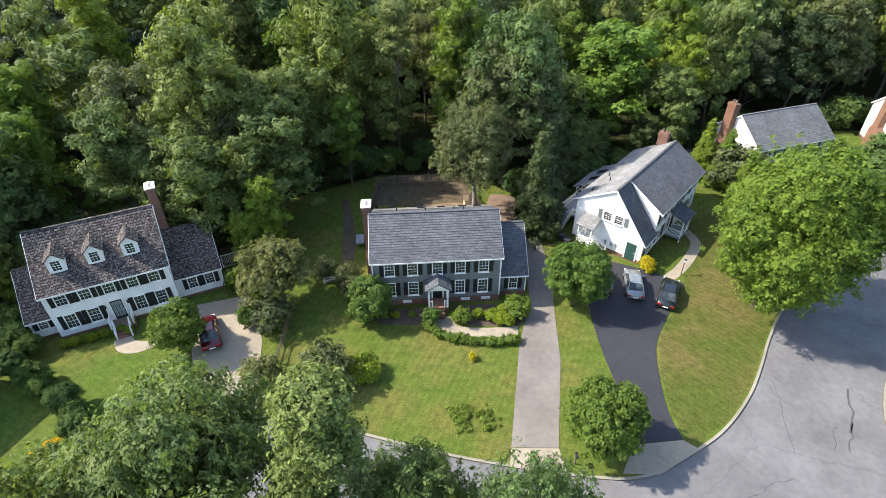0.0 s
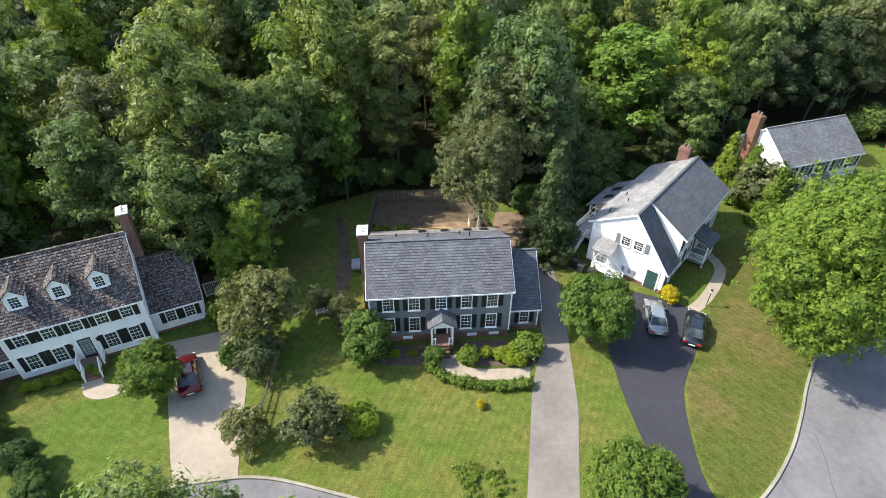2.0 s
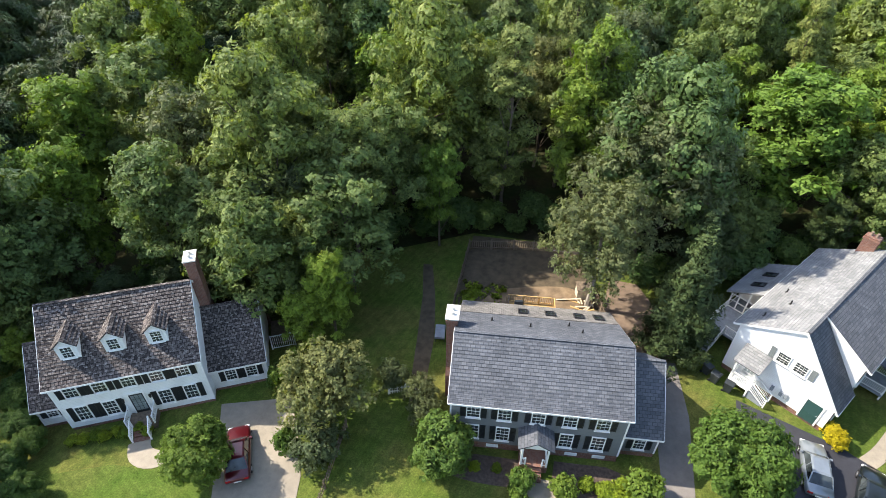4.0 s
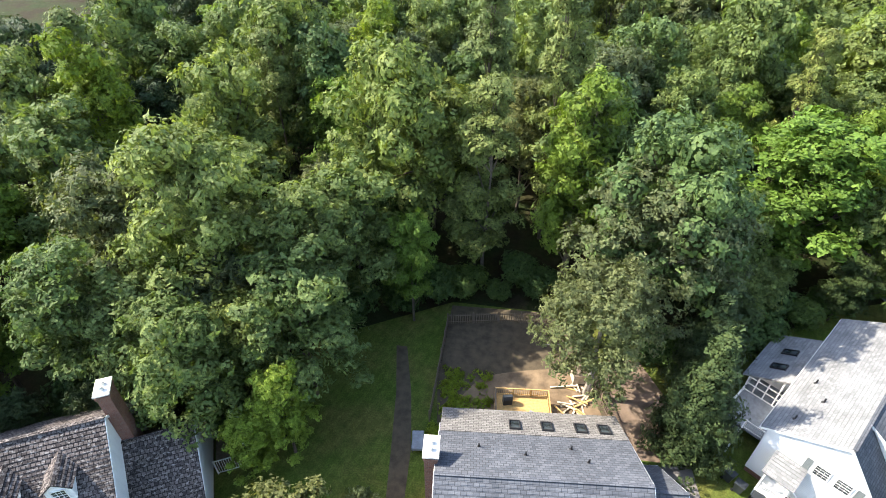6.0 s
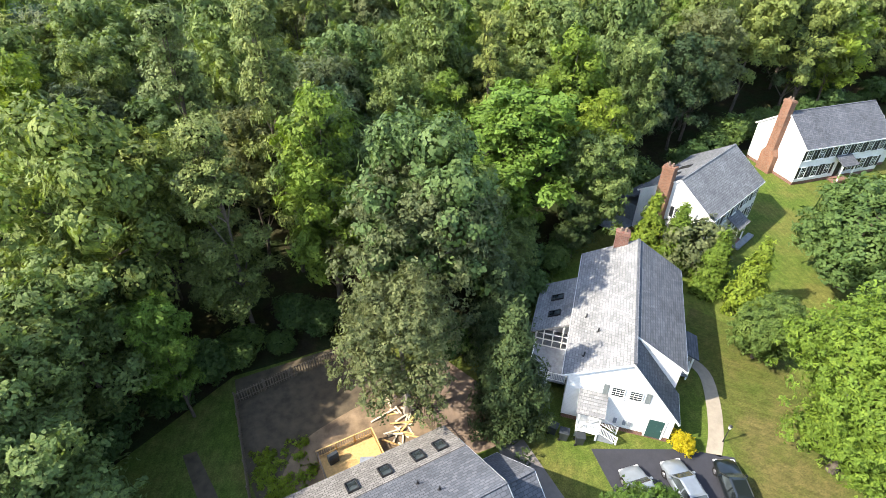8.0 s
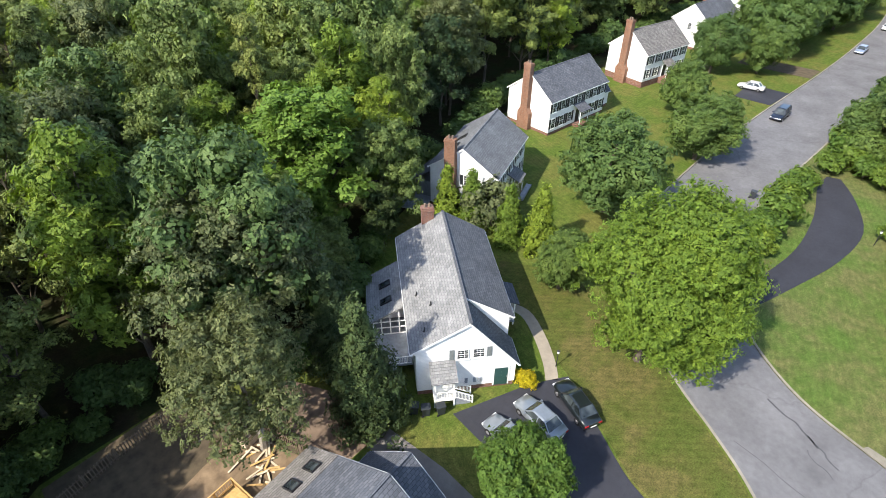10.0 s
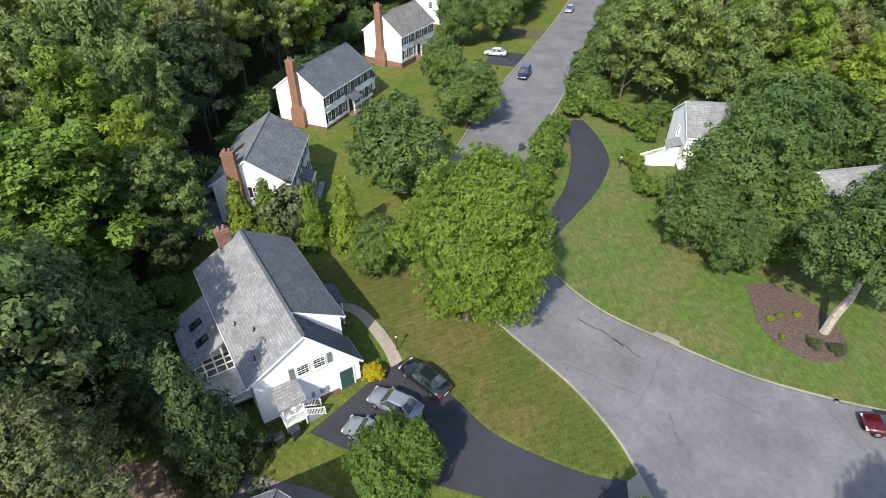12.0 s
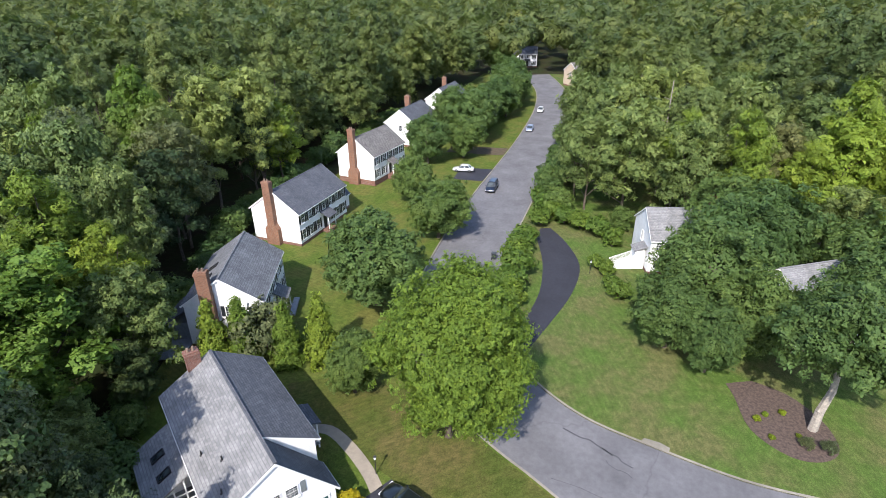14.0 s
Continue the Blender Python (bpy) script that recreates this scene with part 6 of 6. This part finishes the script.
def car(x, y, turn, paint, label, L=4.7, W=1.8, H=1.45, kind="sedan", z=0.03):
    t = thing("car", pose(x, y, z, 0, 0, turn), label, "car", "parked cars")
    k = L / 4.7
    suv = kind == "suv"
    belt = 0.95 if suv else 0.86
    # body along x, nose towards +x
    st = [(-2.35, 0.55, belt - 0.18, 0.72), (-2.28, 0.32, belt - 0.02, 0.86), (-1.6, 0.24, belt + 0.04, 0.9), (-0.2, 0.22, belt + 0.02, 0.9), (0.9, 0.22, belt, 0.9), (1.7, 0.24, belt - 0.1, 0.87), (2.2, 0.3, belt - 0.24, 0.8), (2.35, 0.45, belt - 0.36, 0.66)]
    rings = []
    for sx, z0, z1, hw in st:
        w = hw * W / 1.8
        rings.append([(sx * k, -w * 0.92, z0), (sx * k, w * 0.92, z0), (sx * k, w, z0 + (z1 - z0) * 0.35), (sx * k, w * 0.97, z1 - 0.1), (sx * k, w * 0.82, z1), (sx * k, -w * 0.82, z1), (sx * k, -w * 0.97, z1 - 0.1), (sx * k, -w, z0 + (z1 - z0) * 0.35)])
    body = part("body", loft(bmesh.new(), rings), paint, t, uv=False)
    for p in body.data.polygons:
        p.use_smooth = True
    cab = [(-2.2 if suv else -1.75, -2.05 if suv else -1.05), (1.05, 0.35)]
    h0, h1 = belt - 0.02, H
    bm = bmesh.new()
    w0, w1 = 0.78 * W / 1.8, 0.60 * W / 1.8
    lo = [(cab[0][0] * k, -w0, h0), (cab[1][0] * k, -w0, h0), (cab[1][0] * k, w0, h0), (cab[0][0] * k, w0, h0)]
    hi = [(cab[0][1] * k, -w1, h1 - 0.04), (cab[1][1] * k, -w1, h1 - 0.04), (cab[1][1] * k, w1, h1 - 0.04), (cab[0][1] * k, w1, h1 - 0.04)]
    loft(bm, [lo, hi])
    part("glasshouse", bm, "glass", t, "dark tinted windows", uv=False)
    bm = bmesh.new()
    a, b = cab[0][1] * k, cab[1][1] * k
    loft(bm, [[(a - 0.05, -w1 - 0.02, h1 - 0.05), (b + 0.06, -w1 - 0.02, h1 - 0.05), (b + 0.06, w1 + 0.02, h1 - 0.05), (a - 0.05, w1 + 0.02, h1 - 0.05)], [(a + 0.12, -w1 + 0.1, h1 + 0.02), (b - 0.15, -w1 + 0.1, h1 + 0.02), (b - 0.15, w1 - 0.1, h1 + 0.02), (a + 0.12, w1 - 0.1, h1 + 0.02)]])
    for s in (-1, 1):
        for (x0, x1) in ((cab[0][0], cab[0][1]), (cab[1][0], cab[1][1]), ((cab[0][0] + cab[1][0]) / 2, (cab[0][1] + cab[1][1]) / 2)):
            part("pillar", beam(bmesh.new(), (x0 * k, s * (w0 + 0.01), h0), (x1 * k, s * (w1 + 0.01), h1 - 0.03), 0.07), paint, t, uv=False)
    part("roof", bm, paint, t, uv=False)
    for sx in (-1.42, 1.45):
        for s in (-1, 1):
            bm = bmesh.new()
            tube(bm, (sx * k, s * (W / 2 - 0.2), 0.31), (sx * k, s * (W / 2 + 0.01), 0.31), 0.32, 0.32, 18)
            w = part("wheel", bm, "rubber", t, uv=False)
            bm = bmesh.new()
            tube(bm, (sx * k, s * (W / 2 - 0.02), 0.31), (sx * k, s * (W / 2 + 0.025), 0.31), 0.2, 0.17, 12)
            part("rim", bm, "alloy", w, uv=False)
    for s in (-1, 1):
        part("headlight", boxes((2.12 * k, 2.3 * k, s * 0.62 * W / 1.8 - 0.17, s * 0.62 * W / 1.8 + 0.17, belt - 0.42, belt - 0.27), bevel=0.03), "lamp_glass", t, uv=False)
        part("tail_light", boxes((-2.36 * k, -2.24 * k, s * 0.62 * W / 1.8 - 0.18, s * 0.62 * W / 1.8 + 0.18, belt - 0.28, belt - 0.1), bevel=0.03), "tail_red", t, uv=False)
        part("mirror", boxes((0.72 * k, 0.9 * k, s * 0.95 * W / 1.8 - 0.1, s * 0.95 * W / 1.8 + 0.1, belt, belt + 0.14), bevel=0.03), paint, t, uv=False)
    part("number_plate", boxes((-2.38 * k, -2.36 * k, -0.26, 0.26, belt - 0.42, belt - 0.3)), "trim", t, uv=False)
    return t


P_black, P_silver, P_red, P_blue, P_white, P_navy = (car_paint("paint_" + n, c) for n, c in (("black", (0.012, 0.016, 0.018)), ("silver", (0.20, 0.225, 0.25)), ("red", (0.085, 0.005, 0.009)), ("blue", (0.25, 0.30, 0.40)), ("white", (0.75, 0.75, 0.75)), ("navy", (0.015, 0.02, 0.035))))
car(21.9, 41.7, 65, P_black, "black saloon car parked on the dark driveway", 4.8)
car(18.75, 43.1, 80, P_silver, "silver saloon car parked on the dark driveway", 4.6)
car(15.7, 43.9, 84, P_silver, "silver car half hidden behind the round tree", 4.4)
car(-22.5, 35.5, 117, P_red, "dark red estate car parked on the concrete driveway", 4.6, 1.8, 1.5)
car(28.3, 5.6, 92, P_red, "dark red car parked at the kerb", 4.6)
car(94.8, 47.2, 177, P_navy, "dark blue sport utility vehicle at the kerb", 4.8, 1.9, 1.75, "suv", -0.1)
car(143.5, 44.8, 177, P_blue, "pale blue car parked at the kerb", 4.6, z=-0.1)
car(168.0, 44.0, 177, P_white, "white car parked at the kerb", 4.6, z=-0.1)
car(104.5, 55.0, 95, P_white, "white car on a driveway among trees", 4.6)


def wheelie_bin(x, y, turn, material="plastic", z=0.0):
    b = thing("wheelie_bin", pose(x, y, z, 0, 0, turn), "dark green wheeled rubbish bin", "bin")
    bm = bmesh.new()
    loft(bm, [[(-0.24, -0.28, 0.08), (0.24, -0.28, 0.08), (0.24, 0.26, 0.08), (-0.24, 0.26, 0.08)], [(-0.3, -0.36, 0.98), (0.3, -0.36, 0.98), (0.3, 0.34, 0.98), (-0.3, 0.34, 0.98)]])
    part("body", bm, material, b, uv=False)
    part("lid", boxes((-0.32, 0.32, -0.4, 0.38, 0.985, 1.06), bevel=0.02), material, b, uv=False)
    for s in (-0.26, 0.26):
        bm = bmesh.new()
        tube(bm, (s - 0.03, 0.28, 0.1), (s + 0.03, 0.28, 0.1), 0.12, 0.12, 12)
        part("wheel", bm, "rubber", b, uv=False)


for x, y, a in ((13.1, 50.2, 50), (12.6, 51.0, 40), (14.0, 49.4, 60)):
    wheelie_bin(x, y, a)
wheelie_bin(65.5, 42.0, 0, "plastic", -0.1)


def lamp_post(x, y):
    t = thing("garden_lamp", pose(x, y, 0), "dark metal garden lamp post on the lawn", "lamp")
    bm = bmesh.new()
    tube(bm, (0, 0, -0.1), (0, 0, 1.7), 0.045, 0.035)
    part("pole", bm, "dark", t, uv=False)
    bm = bmesh.new()
    tube(bm, (0, 0, 1.7), (0, 0, 2.0), 0.09, 0.13, 6)
    head = part("lantern", bm, "lamp_glass", t, uv=False)
    bm = bmesh.new()
    tube(bm, (0, 0, 2.0), (0, 0, 2.15), 0.17, 0.02, 6)
    part("lantern_cap", bm, "dark", head, uv=False)


lamp_post(24.4, 45.2)
lamp_post(64.0, 28.2)
mb = thing("mailbox", pose(9.2, 22.9, 0), "dark mailbox on a timber post at the kerb", "mailbox")
part("post", boxes((-0.05, 0.05, -0.05, 0.05, -0.1, 1.05)), "wood_old", mb, uv=False)
part("box", boxes((-0.1, 0.1, -0.28, 0.22, 1.05, 1.28), bevel=0.03), "dark", mb, uv=False)
for (x, y, s) in ((36.4, 12.2, 0.25), (38.6, 12.9, 0.3), (37.2, 9.8, 0.2), (40.0, 10.4, 0.28), (39.4, 12.0, 0.25)):
    plant("shrub_lime", x, y, x * 40, s * 1.6, "shrub", "small pale plant in the mulch bed", "shrub")
for (x, y, s) in ((36.0, 9.6, 0.55), (35.9, 7.9, 0.6)):
    plant("thin_shrub", x, y, x * 40, s * 0.5, "shrub", "silvery green shrub in the mulch bed", "shrub")
